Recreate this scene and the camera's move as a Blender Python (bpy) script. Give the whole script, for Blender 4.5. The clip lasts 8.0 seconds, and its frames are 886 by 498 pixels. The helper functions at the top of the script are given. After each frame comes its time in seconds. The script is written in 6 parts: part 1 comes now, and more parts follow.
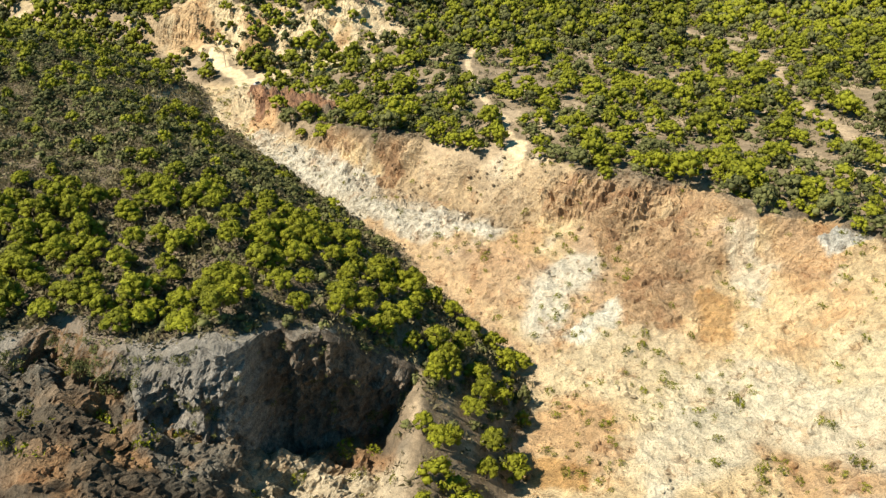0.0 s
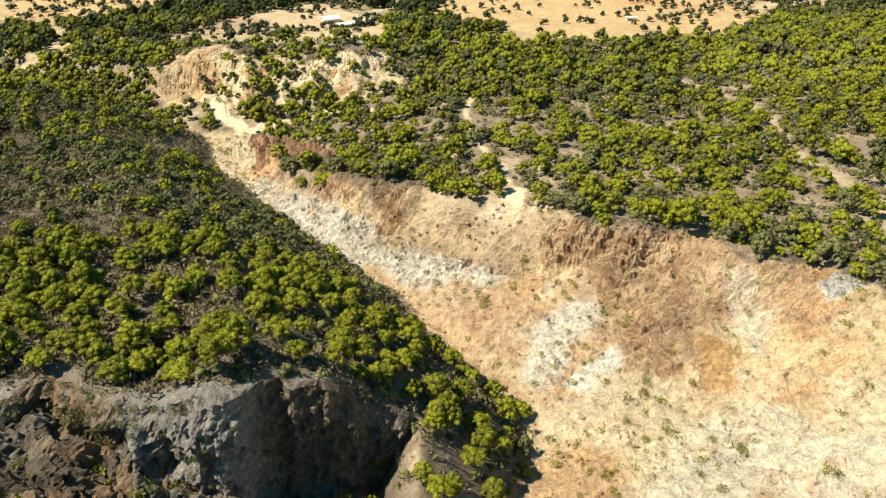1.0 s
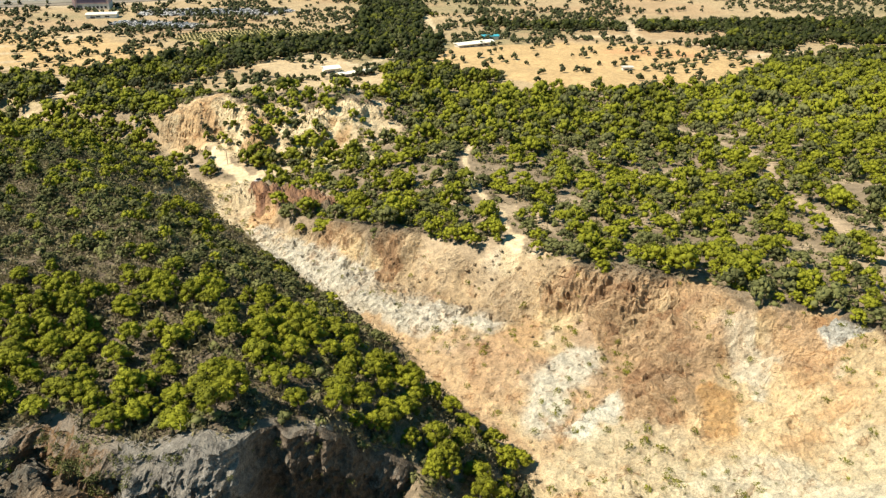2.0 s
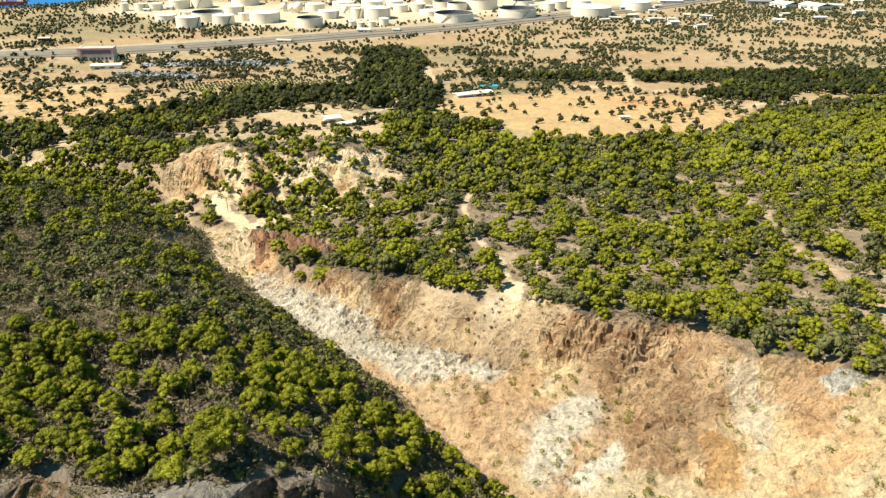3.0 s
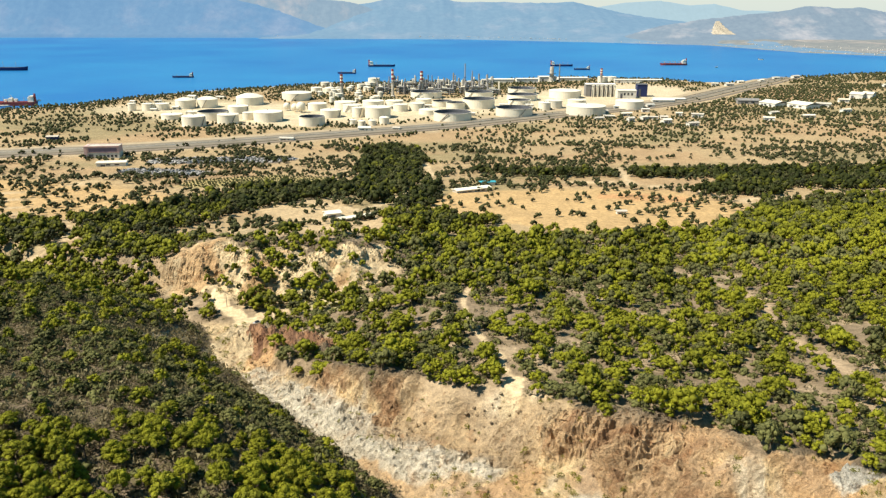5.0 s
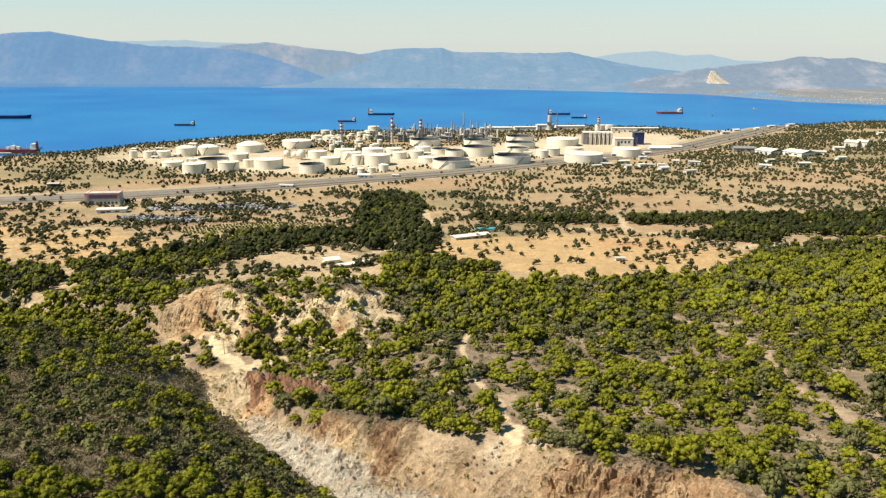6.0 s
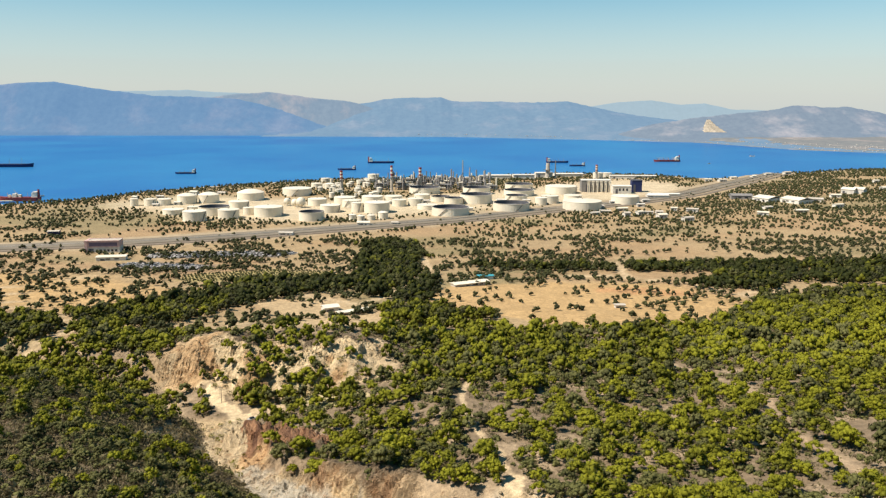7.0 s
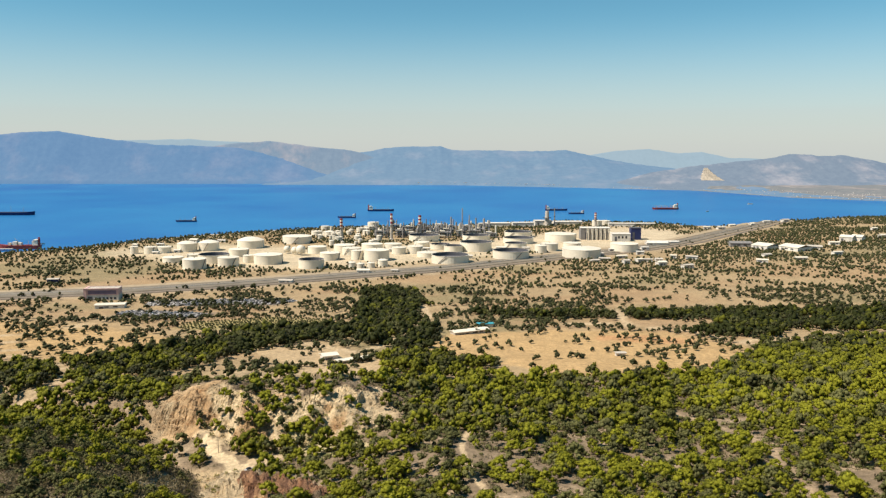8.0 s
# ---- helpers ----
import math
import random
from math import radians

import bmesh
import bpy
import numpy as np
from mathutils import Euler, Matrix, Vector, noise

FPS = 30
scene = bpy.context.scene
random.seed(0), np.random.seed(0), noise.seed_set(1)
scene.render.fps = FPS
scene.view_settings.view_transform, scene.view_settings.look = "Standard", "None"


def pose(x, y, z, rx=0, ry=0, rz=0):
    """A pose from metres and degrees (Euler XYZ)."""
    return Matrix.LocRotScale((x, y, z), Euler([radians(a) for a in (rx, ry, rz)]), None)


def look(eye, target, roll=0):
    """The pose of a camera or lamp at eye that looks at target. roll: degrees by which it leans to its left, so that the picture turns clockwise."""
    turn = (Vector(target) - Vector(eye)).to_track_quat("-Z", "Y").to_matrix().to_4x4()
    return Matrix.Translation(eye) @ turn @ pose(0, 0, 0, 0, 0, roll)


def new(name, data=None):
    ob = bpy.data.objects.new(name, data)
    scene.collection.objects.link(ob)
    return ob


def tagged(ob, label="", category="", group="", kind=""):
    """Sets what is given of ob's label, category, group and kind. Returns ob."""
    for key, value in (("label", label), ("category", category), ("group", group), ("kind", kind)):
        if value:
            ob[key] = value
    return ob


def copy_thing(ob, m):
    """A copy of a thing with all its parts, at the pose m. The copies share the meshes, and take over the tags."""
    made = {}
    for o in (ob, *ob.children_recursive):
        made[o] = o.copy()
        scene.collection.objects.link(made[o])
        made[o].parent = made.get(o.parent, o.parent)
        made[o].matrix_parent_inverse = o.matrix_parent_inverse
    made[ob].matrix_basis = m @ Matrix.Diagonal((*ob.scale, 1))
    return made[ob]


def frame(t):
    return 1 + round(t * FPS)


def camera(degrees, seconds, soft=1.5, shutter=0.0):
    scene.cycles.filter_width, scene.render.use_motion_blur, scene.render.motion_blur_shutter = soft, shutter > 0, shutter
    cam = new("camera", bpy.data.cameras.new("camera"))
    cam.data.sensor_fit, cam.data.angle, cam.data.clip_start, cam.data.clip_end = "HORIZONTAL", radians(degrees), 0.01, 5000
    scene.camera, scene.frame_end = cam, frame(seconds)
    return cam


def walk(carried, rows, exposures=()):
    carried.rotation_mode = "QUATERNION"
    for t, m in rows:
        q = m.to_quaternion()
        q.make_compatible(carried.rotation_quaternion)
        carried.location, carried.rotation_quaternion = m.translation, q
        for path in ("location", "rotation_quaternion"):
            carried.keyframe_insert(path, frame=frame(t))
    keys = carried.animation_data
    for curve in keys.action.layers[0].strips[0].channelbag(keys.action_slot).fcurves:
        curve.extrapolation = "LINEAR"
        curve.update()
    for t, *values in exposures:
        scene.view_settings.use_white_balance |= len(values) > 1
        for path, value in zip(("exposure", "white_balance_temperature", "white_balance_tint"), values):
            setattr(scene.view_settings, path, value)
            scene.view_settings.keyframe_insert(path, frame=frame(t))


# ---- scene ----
# ---------------------------------------------------------------- camera
# A drone hovers 190 m above the sea and tilts up from the ravine to the bay.
cam = camera(58.23, 8.0, 1.3)
EYE, TILT, LEAN, TURN = 190.0, 0.0, -0.30, 0.0
TURNS = [  # seconds, yaw, pitch, roll
    (0.0, 0.02, -34.37, 0.01), (0.5, -0.05, -32.64, 0.08), (1.0, -0.13, -30.97, 0.12),
    (1.5, -0.18, -29.31, 0.14), (3.0, -0.26, -24.19, 0.15), (3.5, -0.29, -22.49, 0.18),
    (4.0, -0.30, -20.79, 0.20), (4.5, -0.32, -19.11, 0.24), (6.0, -0.43, -14.08, 0.21),
    (6.5, -0.46, -12.40, 0.23), (7.0, -0.49, -10.68, 0.25), (7.5, -0.51, -8.98, 0.25),
    (8.0, -0.52, -7.25, 0.28),
]
walk(cam, [(t, pose(0, 0, EYE, TILT, LEAN, TURN) @ pose(0, 0, 0, 90 + p, r, w)) for t, w, p, r in TURNS],
     exposures=((0.0, 0.97, 6650, 7), (3.0, 0.97, 6700, 7), (4.5, 0.88, 6800, 7), (6.5, 0.64, 6800, 13), (8.0, 0.50, 6750, 14)))

# ---------------------------------------------------------------- daylight
SUN_LEFT, SUN_UP = 106.0, 53.0      # degrees left of the view, degrees above the horizon
world = bpy.data.worlds.new("sky")
scene.world = world
world.use_nodes = True
wt = world.node_tree
wt.nodes.clear()
w_out = wt.nodes.new("ShaderNodeOutputWorld")
w_bg = wt.nodes.new("ShaderNodeBackground")
w_sky = wt.nodes.new("ShaderNodeTexSky")
w_sky.sky_type = "NISHITA"
w_sky.sun_disc = False
w_sky.sun_elevation = radians(SUN_UP)
w_sky.sun_rotation = radians(-SUN_LEFT)
w_sky.altitude = 190
w_sky.air_density, w_sky.dust_density, w_sky.ozone_density = 0.78, 0.05, 0.9
w_bg.inputs["Strength"].default_value = 0.056
w_hue = wt.nodes.new("ShaderNodeHueSaturation")
w_hue.inputs["Hue"].default_value, w_hue.inputs["Saturation"].default_value = 0.474, 1.28
w_tint = wt.nodes.new("ShaderNodeMix")
w_tint.data_type, w_tint.blend_type = "RGBA", "MULTIPLY"
w_tint.inputs[0].default_value = 1.0
w_tint.inputs[7].default_value = (1.24, 1.38, 1.38, 1)
wt.links.new(w_sky.outputs[0], w_hue.inputs["Color"])
wt.links.new(w_hue.outputs[0], w_tint.inputs[6])
# pale summer haze towards the horizon, all round
w_at = wt.nodes.new("ShaderNodeTexCoord")
w_xyz = wt.nodes.new("ShaderNodeSeparateXYZ")
w_low = wt.nodes.new("ShaderNodeMapRange")
w_low.interpolation_type = "SMOOTHSTEP"
w_low.inputs[1].default_value, w_low.inputs[2].default_value, w_low.inputs[3].default_value, w_low.inputs[4].default_value = -0.02, 0.165, 0.92, 0.0
w_haze = wt.nodes.new("ShaderNodeMix")
w_haze.data_type = "RGBA"
w_haze.inputs[7].default_value = (6.9, 7.7, 7.6, 1)
wt.links.new(w_at.outputs["Generated"], w_xyz.inputs[0])
wt.links.new(w_xyz.outputs[2], w_low.inputs[0])
wt.links.new(w_low.outputs[0], w_haze.inputs[0])
wt.links.new(w_tint.outputs[2], w_haze.inputs[6])
wt.links.new(w_haze.outputs[2], w_bg.inputs[0])
wt.links.new(w_bg.outputs[0], w_out.inputs[0])
sun_data = bpy.data.lights.new("sun", "SUN")
sun_data.energy, sun_data.angle, sun_data.color = 5.0, radians(0.53), (1.0, 0.94, 0.83)
sun = new("sun", sun_data)
sun_from = Vector((-math.sin(radians(SUN_LEFT)) * math.cos(radians(SUN_UP)), math.cos(radians(SUN_LEFT)) * math.cos(radians(SUN_UP)), math.sin(radians(SUN_UP))))
sun.matrix_world = look(sun_from * 1000, (0, 0, 0))
# ---------------------------------------------------------------- materials
def material(name, rough=0.9, metal=0.0):
    m = bpy.data.materials.new(name)
    m.use_nodes = True
    p = m.node_tree.nodes["Principled BSDF"]
    p.inputs["Roughness"].default_value = rough
    p.inputs["Metallic"].default_value = metal
    p.inputs["Specular IOR Level"].default_value = 0.25
    return m, m.node_tree, p


def node(tree, kind, **values):
    n = tree.nodes.new(kind)
    for key, v in values.items():
        n.inputs[key.replace("_", " ")].default_value = v
    return n


def noise_at(tree, scale, detail=4.0, rough=0.6, where="Object"):
    c = tree.nodes.new("ShaderNodeTexCoord")
    n = node(tree, "ShaderNodeTexNoise", Scale=scale, Detail=detail, Roughness=rough)
    tree.links.new(c.outputs[where], n.inputs["Vector"])
    return n


def remap(tree, socket, lo, hi, a, b):
    r = node(tree, "ShaderNodeMapRange")
    for i, v in enumerate((lo, hi, a, b)):
        r.inputs[i + 1].default_value = v
    tree.links.new(socket, r.inputs[0])
    return r.outputs[0]


def mixed(tree, kind, fac, a, b):
    m = tree.nodes.new("ShaderNodeMix")
    m.data_type, m.blend_type = "RGBA", kind
    for socket, v in ((m.inputs[0], fac), (m.inputs[6], a), (m.inputs[7], b)):
        if isinstance(v, bpy.types.NodeSocket):
            tree.links.new(v, socket)
        else:
            socket.default_value = v if not isinstance(v, tuple) else (*v, 1)
    return m.outputs[2]


def grey(tree, socket):
    c = tree.nodes.new("ShaderNodeCombineColor")
    for i in range(3):
        tree.links.new(socket, c.inputs[i])
    return c.outputs[0]


def plain(name, color, rough=0.7, metal=0.0, scale=0.6, spread=0.18, bump=0.0, per_object=0.0):
    """A painted, mineral or metal surface with stains at two sizes."""
    m, t, p = material(name, rough, metal)
    big = noise_at(t, scale, 3)
    small = noise_at(t, scale * 9, 3)
    f = mixed(t, "MULTIPLY", 1.0, grey(t, remap(t, big.outputs[0], 0.3, 0.7, 1 - spread, 1 + spread * 0.6)), grey(t, remap(t, small.outputs[0], 0.3, 0.7, 1 - spread * 0.6, 1 + spread * 0.4)))
    col = mixed(t, "MULTIPLY", 1.0, color, f)
    if per_object:
        info = t.nodes.new("ShaderNodeObjectInfo")
        col = mixed(t, "MULTIPLY", 1.0, col, grey(t, remap(t, info.outputs["Random"], 0, 1, 1 - per_object, 1)))
    t.links.new(col, p.inputs["Base Color"])
    if bump:
        b = node(t, "ShaderNodeBump", Strength=bump, Distance=0.1)
        t.links.new(small.outputs[0], b.inputs["Height"])
        t.links.new(b.outputs[0], p.inputs["Normal"])
    return m


def make_ground():
    """Soil and rock: the kind of soil is a colour attribute of the sheet, with grain at four sizes."""
    m, t, p = material("soil_and_rock", 0.95)
    a = t.nodes.new("ShaderNodeAttribute")
    a.attribute_name = "soil"
    r = t.nodes.new("ShaderNodeAttribute")
    r.attribute_name = "rock"
    n0 = noise_at(t, 0.045, 5)
    n1 = noise_at(t, 0.35, 6, 0.65)
    n2 = noise_at(t, 1.3, 6, 0.75)
    n4 = noise_at(t, 0.16, 6, 0.7)
    f = mixed(t, "MULTIPLY", 1.0, grey(t, remap(t, n0.outputs[0], 0.3, 0.7, 0.86, 1.14)), grey(t, remap(t, n1.outputs[0], 0.3, 0.7, 0.70, 1.38)))
    f = mixed(t, "MULTIPLY", 1.0, f, grey(t, remap(t, n2.outputs[0], 0.3, 0.7, 0.72, 1.34)))
    n5 = noise_at(t, 4.2, 4, 0.7)
    f = mixed(t, "MULTIPLY", 1.0, f, grey(t, remap(t, n5.outputs[0], 0.3, 0.7, 0.68, 1.34)))
    col = mixed(t, "MULTIPLY", 1.0, a.outputs["Color"], f)
    # dark cracks and stones in bare rock
    k = t.nodes.new("ShaderNodeMath")
    k.operation = "MULTIPLY"
    t.links.new(remap(t, n2.outputs[0], 0.57, 0.68, 0, 0.75), k.inputs[0])
    t.links.new(r.outputs["Fac"], k.inputs[1])
    col = mixed(t, "MULTIPLY", k.outputs[0], col, (0.42, 0.34, 0.28))
    # short cracks and ledge shade put into the colour, broken off in sound rock
    at = t.nodes.new("ShaderNodeTexCoord")
    bend = t.nodes.new("ShaderNodeVectorMath")
    bend.operation = "MULTIPLY_ADD"
    bend.inputs[1].default_value = (5.0, 5.0, 5.0)
    t.links.new(n1.outputs["Color"], bend.inputs[0])
    lay = t.nodes.new("ShaderNodeMapping")
    lay.inputs["Rotation"].default_value = (0.0, 0.25, 0.45)
    lay.inputs["Scale"].default_value = (0.55, 1.0, 2.2)
    t.links.new(at.outputs["Object"], lay.inputs["Vector"])
    t.links.new(lay.outputs[0], bend.inputs[2])
    cell = node(t, "ShaderNodeTexVoronoi", Scale=0.13)
    cell.feature = "DISTANCE_TO_EDGE"
    t.links.new(bend.outputs[0], cell.inputs["Vector"])
    line = t.nodes.new("ShaderNodeMath")
    line.operation = "MULTIPLY"
    t.links.new(remap(t, cell.outputs["Distance"], 0.010, 0.035, 0.7, 0), line.inputs[0])
    t.links.new(remap(t, n4.outputs[0], 0.53, 0.59, 0, 1), line.inputs[1])
    crack = t.nodes.new("ShaderNodeMath")
    crack.operation = "MULTIPLY"
    t.links.new(line.outputs[0], crack.inputs[0])
    t.links.new(r.outputs["Fac"], crack.inputs[1])
    col = mixed(t, "MULTIPLY", crack.outputs[0], col, (0.34, 0.25, 0.17))
    # rusty and chalky mottling of bare rock
    for lo, hi, share, tint in ((0.54, 0.66, 0.55, (0.74, 0.54, 0.40)), (0.46, 0.36, 0.5, (1.16, 1.18, 1.22))):
        j = t.nodes.new("ShaderNodeMath")
        j.operation = "MULTIPLY"
        t.links.new(remap(t, n4.outputs[0], lo, hi, 0, share), j.inputs[0])
        t.links.new(r.outputs["Fac"], j.inputs[1])
        col = mixed(t, "MULTIPLY", j.outputs[0], col, tint)
    t.links.new(col, p.inputs["Base Color"])
    # crumbly relief, strongest on bare rock
    h = t.nodes.new("ShaderNodeMath")
    h.operation = "MULTIPLY_ADD"
    t.links.new(n1.outputs[0], h.inputs[0])
    h.inputs[1].default_value = 3.0
    grain = t.nodes.new("ShaderNodeMath")
    grain.operation = "MULTIPLY_ADD"
    t.links.new(n5.outputs[0], grain.inputs[0])
    grain.inputs[1].default_value = 0.45
    t.links.new(n2.outputs[0], grain.inputs[2])
    t.links.new(grain.outputs[0], h.inputs[2])
    b = node(t, "ShaderNodeBump", Distance=1.6)
    t.links.new(remap(t, r.outputs["Fac"], 0, 1, 0.3, 0.8), b.inputs["Strength"])
    t.links.new(h.outputs[0], b.inputs["Height"])
    t.links.new(b.outputs[0], p.inputs["Normal"])
    return m


def make_leaf(name, dark, light, glow=0.3):
    """Needles and leaves: tone by clump, height and tree, a little light shines through."""
    m, t, p = material(name, 0.75)
    p.inputs["Specular IOR Level"].default_value = 0.15
    a = t.nodes.new("ShaderNodeAttribute")
    a.attribute_name = "tone"
    info = t.nodes.new("ShaderNodeObjectInfo")
    add = t.nodes.new("ShaderNodeMath")
    add.operation = "MULTIPLY_ADD"
    t.links.new(info.outputs["Random"], add.inputs[0])
    add.inputs[1].default_value = 0.6
    t.links.new(a.outputs["Fac"], add.inputs[2])
    n = noise_at(t, 1.6, 3)
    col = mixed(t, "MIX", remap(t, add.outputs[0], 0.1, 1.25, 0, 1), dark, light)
    col = mixed(t, "MULTIPLY", 1.0, col, grey(t, remap(t, n.outputs[0], 0.3, 0.7, 0.7, 1.25)))
    t.links.new(col, p.inputs["Base Color"])
    tr = t.nodes.new("ShaderNodeBsdfTranslucent")
    t.links.new(col, tr.inputs["Color"])
    mix = t.nodes.new("ShaderNodeMixShader")
    mix.inputs[0].default_value = glow
    t.links.new(p.outputs[0], mix.inputs[1])
    t.links.new(tr.outputs[0], mix.inputs[2])
    t.links.new(mix.outputs[0], t.nodes["Material Output"].inputs["Surface"])
    return m


def make_sea():
    m, t, p = material("sea_water", 0.32)
    near, far = (0.016, 0.160, 0.365), (0.010, 0.112, 0.325)
    n = noise_at(t, 0.0022, 3)
    w = noise_at(t, 0.06, 4)
    col = mixed(t, "MIX", remap(t, n.outputs[0], 0.35, 0.65, 0, 1), near, far)
    t.links.new(col, p.inputs["Base Color"])
    p.inputs["IOR"].default_value = 1.33
    b = node(t, "ShaderNodeBump", Strength=0.5, Distance=2.0)
    t.links.new(w.outputs[0], b.inputs["Height"])
    t.links.new(b.outputs[0], p.inputs["Normal"])
    return m


def make_cliff_rock():
    """Broken rock: its colour is an attribute of the sheet, dust lies on the ledges, cracks and knobs at three sizes."""
    m, t, p = material("cliff_rock", 0.95)
    a = t.nodes.new("ShaderNodeAttribute")
    a.attribute_name = "soil"
    big, mid, fine = noise_at(t, 0.22, 5), noise_at(t, 0.8, 6, 0.7), noise_at(t, 3.0, 5, 0.7)
    col = mixed(t, "MULTIPLY", 1.0, a.outputs["Color"], grey(t, remap(t, big.outputs[0], 0.3, 0.7, 0.7, 1.3)))
    col = mixed(t, "MULTIPLY", 1.0, col, grey(t, remap(t, mid.outputs[0], 0.35, 0.65, 0.55, 1.4)))
    col = mixed(t, "MULTIPLY", 1.0, col, grey(t, remap(t, fine.outputs[0], 0.3, 0.7, 0.6, 1.35)))
    g = t.nodes.new("ShaderNodeNewGeometry")
    up = t.nodes.new("ShaderNodeSeparateXYZ")
    t.links.new(g.outputs["Normal"], up.inputs[0])
    col = mixed(t, "MIX", remap(t, up.outputs[2], 0.86, 0.98, 0, 0.6), col, (0.34, 0.29, 0.225))
    t.links.new(col, p.inputs["Base Color"])
    b = node(t, "ShaderNodeBump", Strength=1.0, Distance=2.2)
    t.links.new(mid.outputs[0], b.inputs["Height"])
    t.links.new(b.outputs[0], p.inputs["Normal"])
    return m


GROUND = make_ground()
CLIFF = make_cliff_rock()
SEA = make_sea()
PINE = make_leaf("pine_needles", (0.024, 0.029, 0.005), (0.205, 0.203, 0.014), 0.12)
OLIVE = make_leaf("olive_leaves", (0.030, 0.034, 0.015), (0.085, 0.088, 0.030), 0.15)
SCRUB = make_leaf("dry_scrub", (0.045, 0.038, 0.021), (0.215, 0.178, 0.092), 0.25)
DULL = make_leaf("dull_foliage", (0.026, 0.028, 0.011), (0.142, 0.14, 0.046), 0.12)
BARK = plain("bark", (0.13, 0.10, 0.075), 0.95, scale=2.0, spread=0.35, bump=0.5)
WHITE_STEEL = plain("white_painted_steel", (0.76, 0.69, 0.55), 0.5, scale=0.05, spread=0.12, per_object=0.12)
DARK_STEEL = plain("dark_weathered_steel", (0.10, 0.10, 0.11), 0.6, scale=0.2, spread=0.25)
GREY_STEEL = plain("grey_process_steel", (0.33, 0.31, 0.29), 0.55, scale=0.2, spread=0.25, per_object=0.4)
RED_PAINT = plain("red_paint", (0.27, 0.05, 0.04), 0.55, scale=0.1, spread=0.2)
BLUE_PAINT = plain("navy_paint", (0.02, 0.03, 0.10), 0.55, scale=0.1, spread=0.2)
PINK_WALL = plain("pink_render", (0.58, 0.38, 0.35), 0.85, scale=0.2)
PALE_WALL = plain("pale_render", (0.70, 0.66, 0.58), 0.85, scale=0.2, per_object=0.2)
CONCRETE = plain("pale_concrete", (0.48, 0.43, 0.36), 0.9, scale=0.1, spread=0.2, bump=0.2)
ASPHALT = plain("sun_bleached_asphalt", (0.20, 0.168, 0.125), 0.9, scale=0.05, spread=0.2)
TEAL_ROOF = plain("teal_sheet_roof", (0.05, 0.30, 0.36), 0.5, scale=0.3)
GLASS_DARK = plain("dark_window_glass", (0.03, 0.035, 0.045), 0.15, scale=0.3)


# ---------------------------------------------------------------- small builders
def mesh_from(name, verts, faces, mats, smooth=False, tone=None):
    me = bpy.data.meshes.new(name)
    me.from_pydata([tuple(v) for v in verts] if not isinstance(verts, np.ndarray) else verts.tolist(), [], faces if not isinstance(faces, np.ndarray) else faces.tolist())
    for m in mats if isinstance(mats, (list, tuple)) else [mats]:
        me.materials.append(m)
    if smooth:
        me.polygons.foreach_set("use_smooth", np.ones(len(me.polygons), bool))
    if tone is not None:
        me.attributes.new("tone", "FLOAT", "POINT").data.foreach_set("value", np.asarray(tone, np.float32))
    me.update()
    return me


def part(name, bm, mat, parent=None, label=""):
    """Links a bmesh as one mesh object under a thing or under a part."""
    me = bpy.data.meshes.new(name)
    bm.to_mesh(me)
    bm.free()
    me.materials.append(mat)
    ob = new(name, me)
    ob.parent = parent
    return tagged(ob, label)


def thing(name, at, turn=0.0, label="", category="", group="", kind=""):
    ob = new(name)
    ob.empty_display_size = 0.5
    ob.matrix_world = pose(*at, 0, 0, turn)
    return tagged(ob, label, category, group, kind)


def box(bm, x0, y0, z0, x1, y1, z1, bevel=0.0):
    r = bmesh.ops.create_cube(bm, size=1.0, matrix=Matrix.Translation(((x0 + x1) / 2, (y0 + y1) / 2, (z0 + z1) / 2)) @ Matrix.Diagonal((abs(x1 - x0), abs(y1 - y0), abs(z1 - z0), 1)))
    if bevel:
        es = list({e for v in r["verts"] for e in v.link_edges})
        bmesh.ops.bevel(bm, geom=es, offset=bevel, segments=1, affect="EDGES")
    return bm


def boxes(*dims, bevel=0.0):
    bm = bmesh.new()
    for d in dims:
        box(bm, *d, bevel=bevel)
    return bm


def lathe(profile, segs=32, at=(0, 0)):
    """A turned shape from (radius, height) pairs; radius 0 closes it."""
    bm = bmesh.new()
    rings = []
    for r, z in profile:
        if r == 0:
            rings.append([bm.verts.new((at[0], at[1], z))])
        else:
            rings.append([bm.verts.new((at[0] + r * math.cos(2 * math.pi * k / segs), at[1] + r * math.sin(2 * math.pi * k / segs), z)) for k in range(segs)])
    for a, b in zip(rings, rings[1:]):
        for k in range(segs):
            k2 = (k + 1) % segs
            if len(a) == 1 and len(b) == 1:
                continue
            if len(a) == 1:
                bm.faces.new((a[0], b[k], b[k2]))
            elif len(b) == 1:
                bm.faces.new((a[k], a[k2], b[0]))
            else:
                bm.faces.new((a[k], a[k2], b[k2], b[k]))
    bmesh.ops.recalc_face_normals(bm, faces=bm.faces)
    return bm


def bent(pts, r):
    """One square bar along a bent run."""
    bm, prev = bmesh.new(), None
    for p in pts:
        ring = [bm.verts.new((p[0] + a, p[1] + a * b, p[2] + b * r)) for a, b in ((-r, -1), (r, -1), (r, 1), (-r, 1))]
        if prev:
            for k in range(4):
                bm.faces.new((prev[k], prev[(k + 1) % 4], ring[(k + 1) % 4], ring[k]))
        else:
            bm.faces.new(ring)
        prev = ring
    bm.faces.new(list(reversed(prev)))
    bmesh.ops.recalc_face_normals(bm, faces=bm.faces)
    return bm


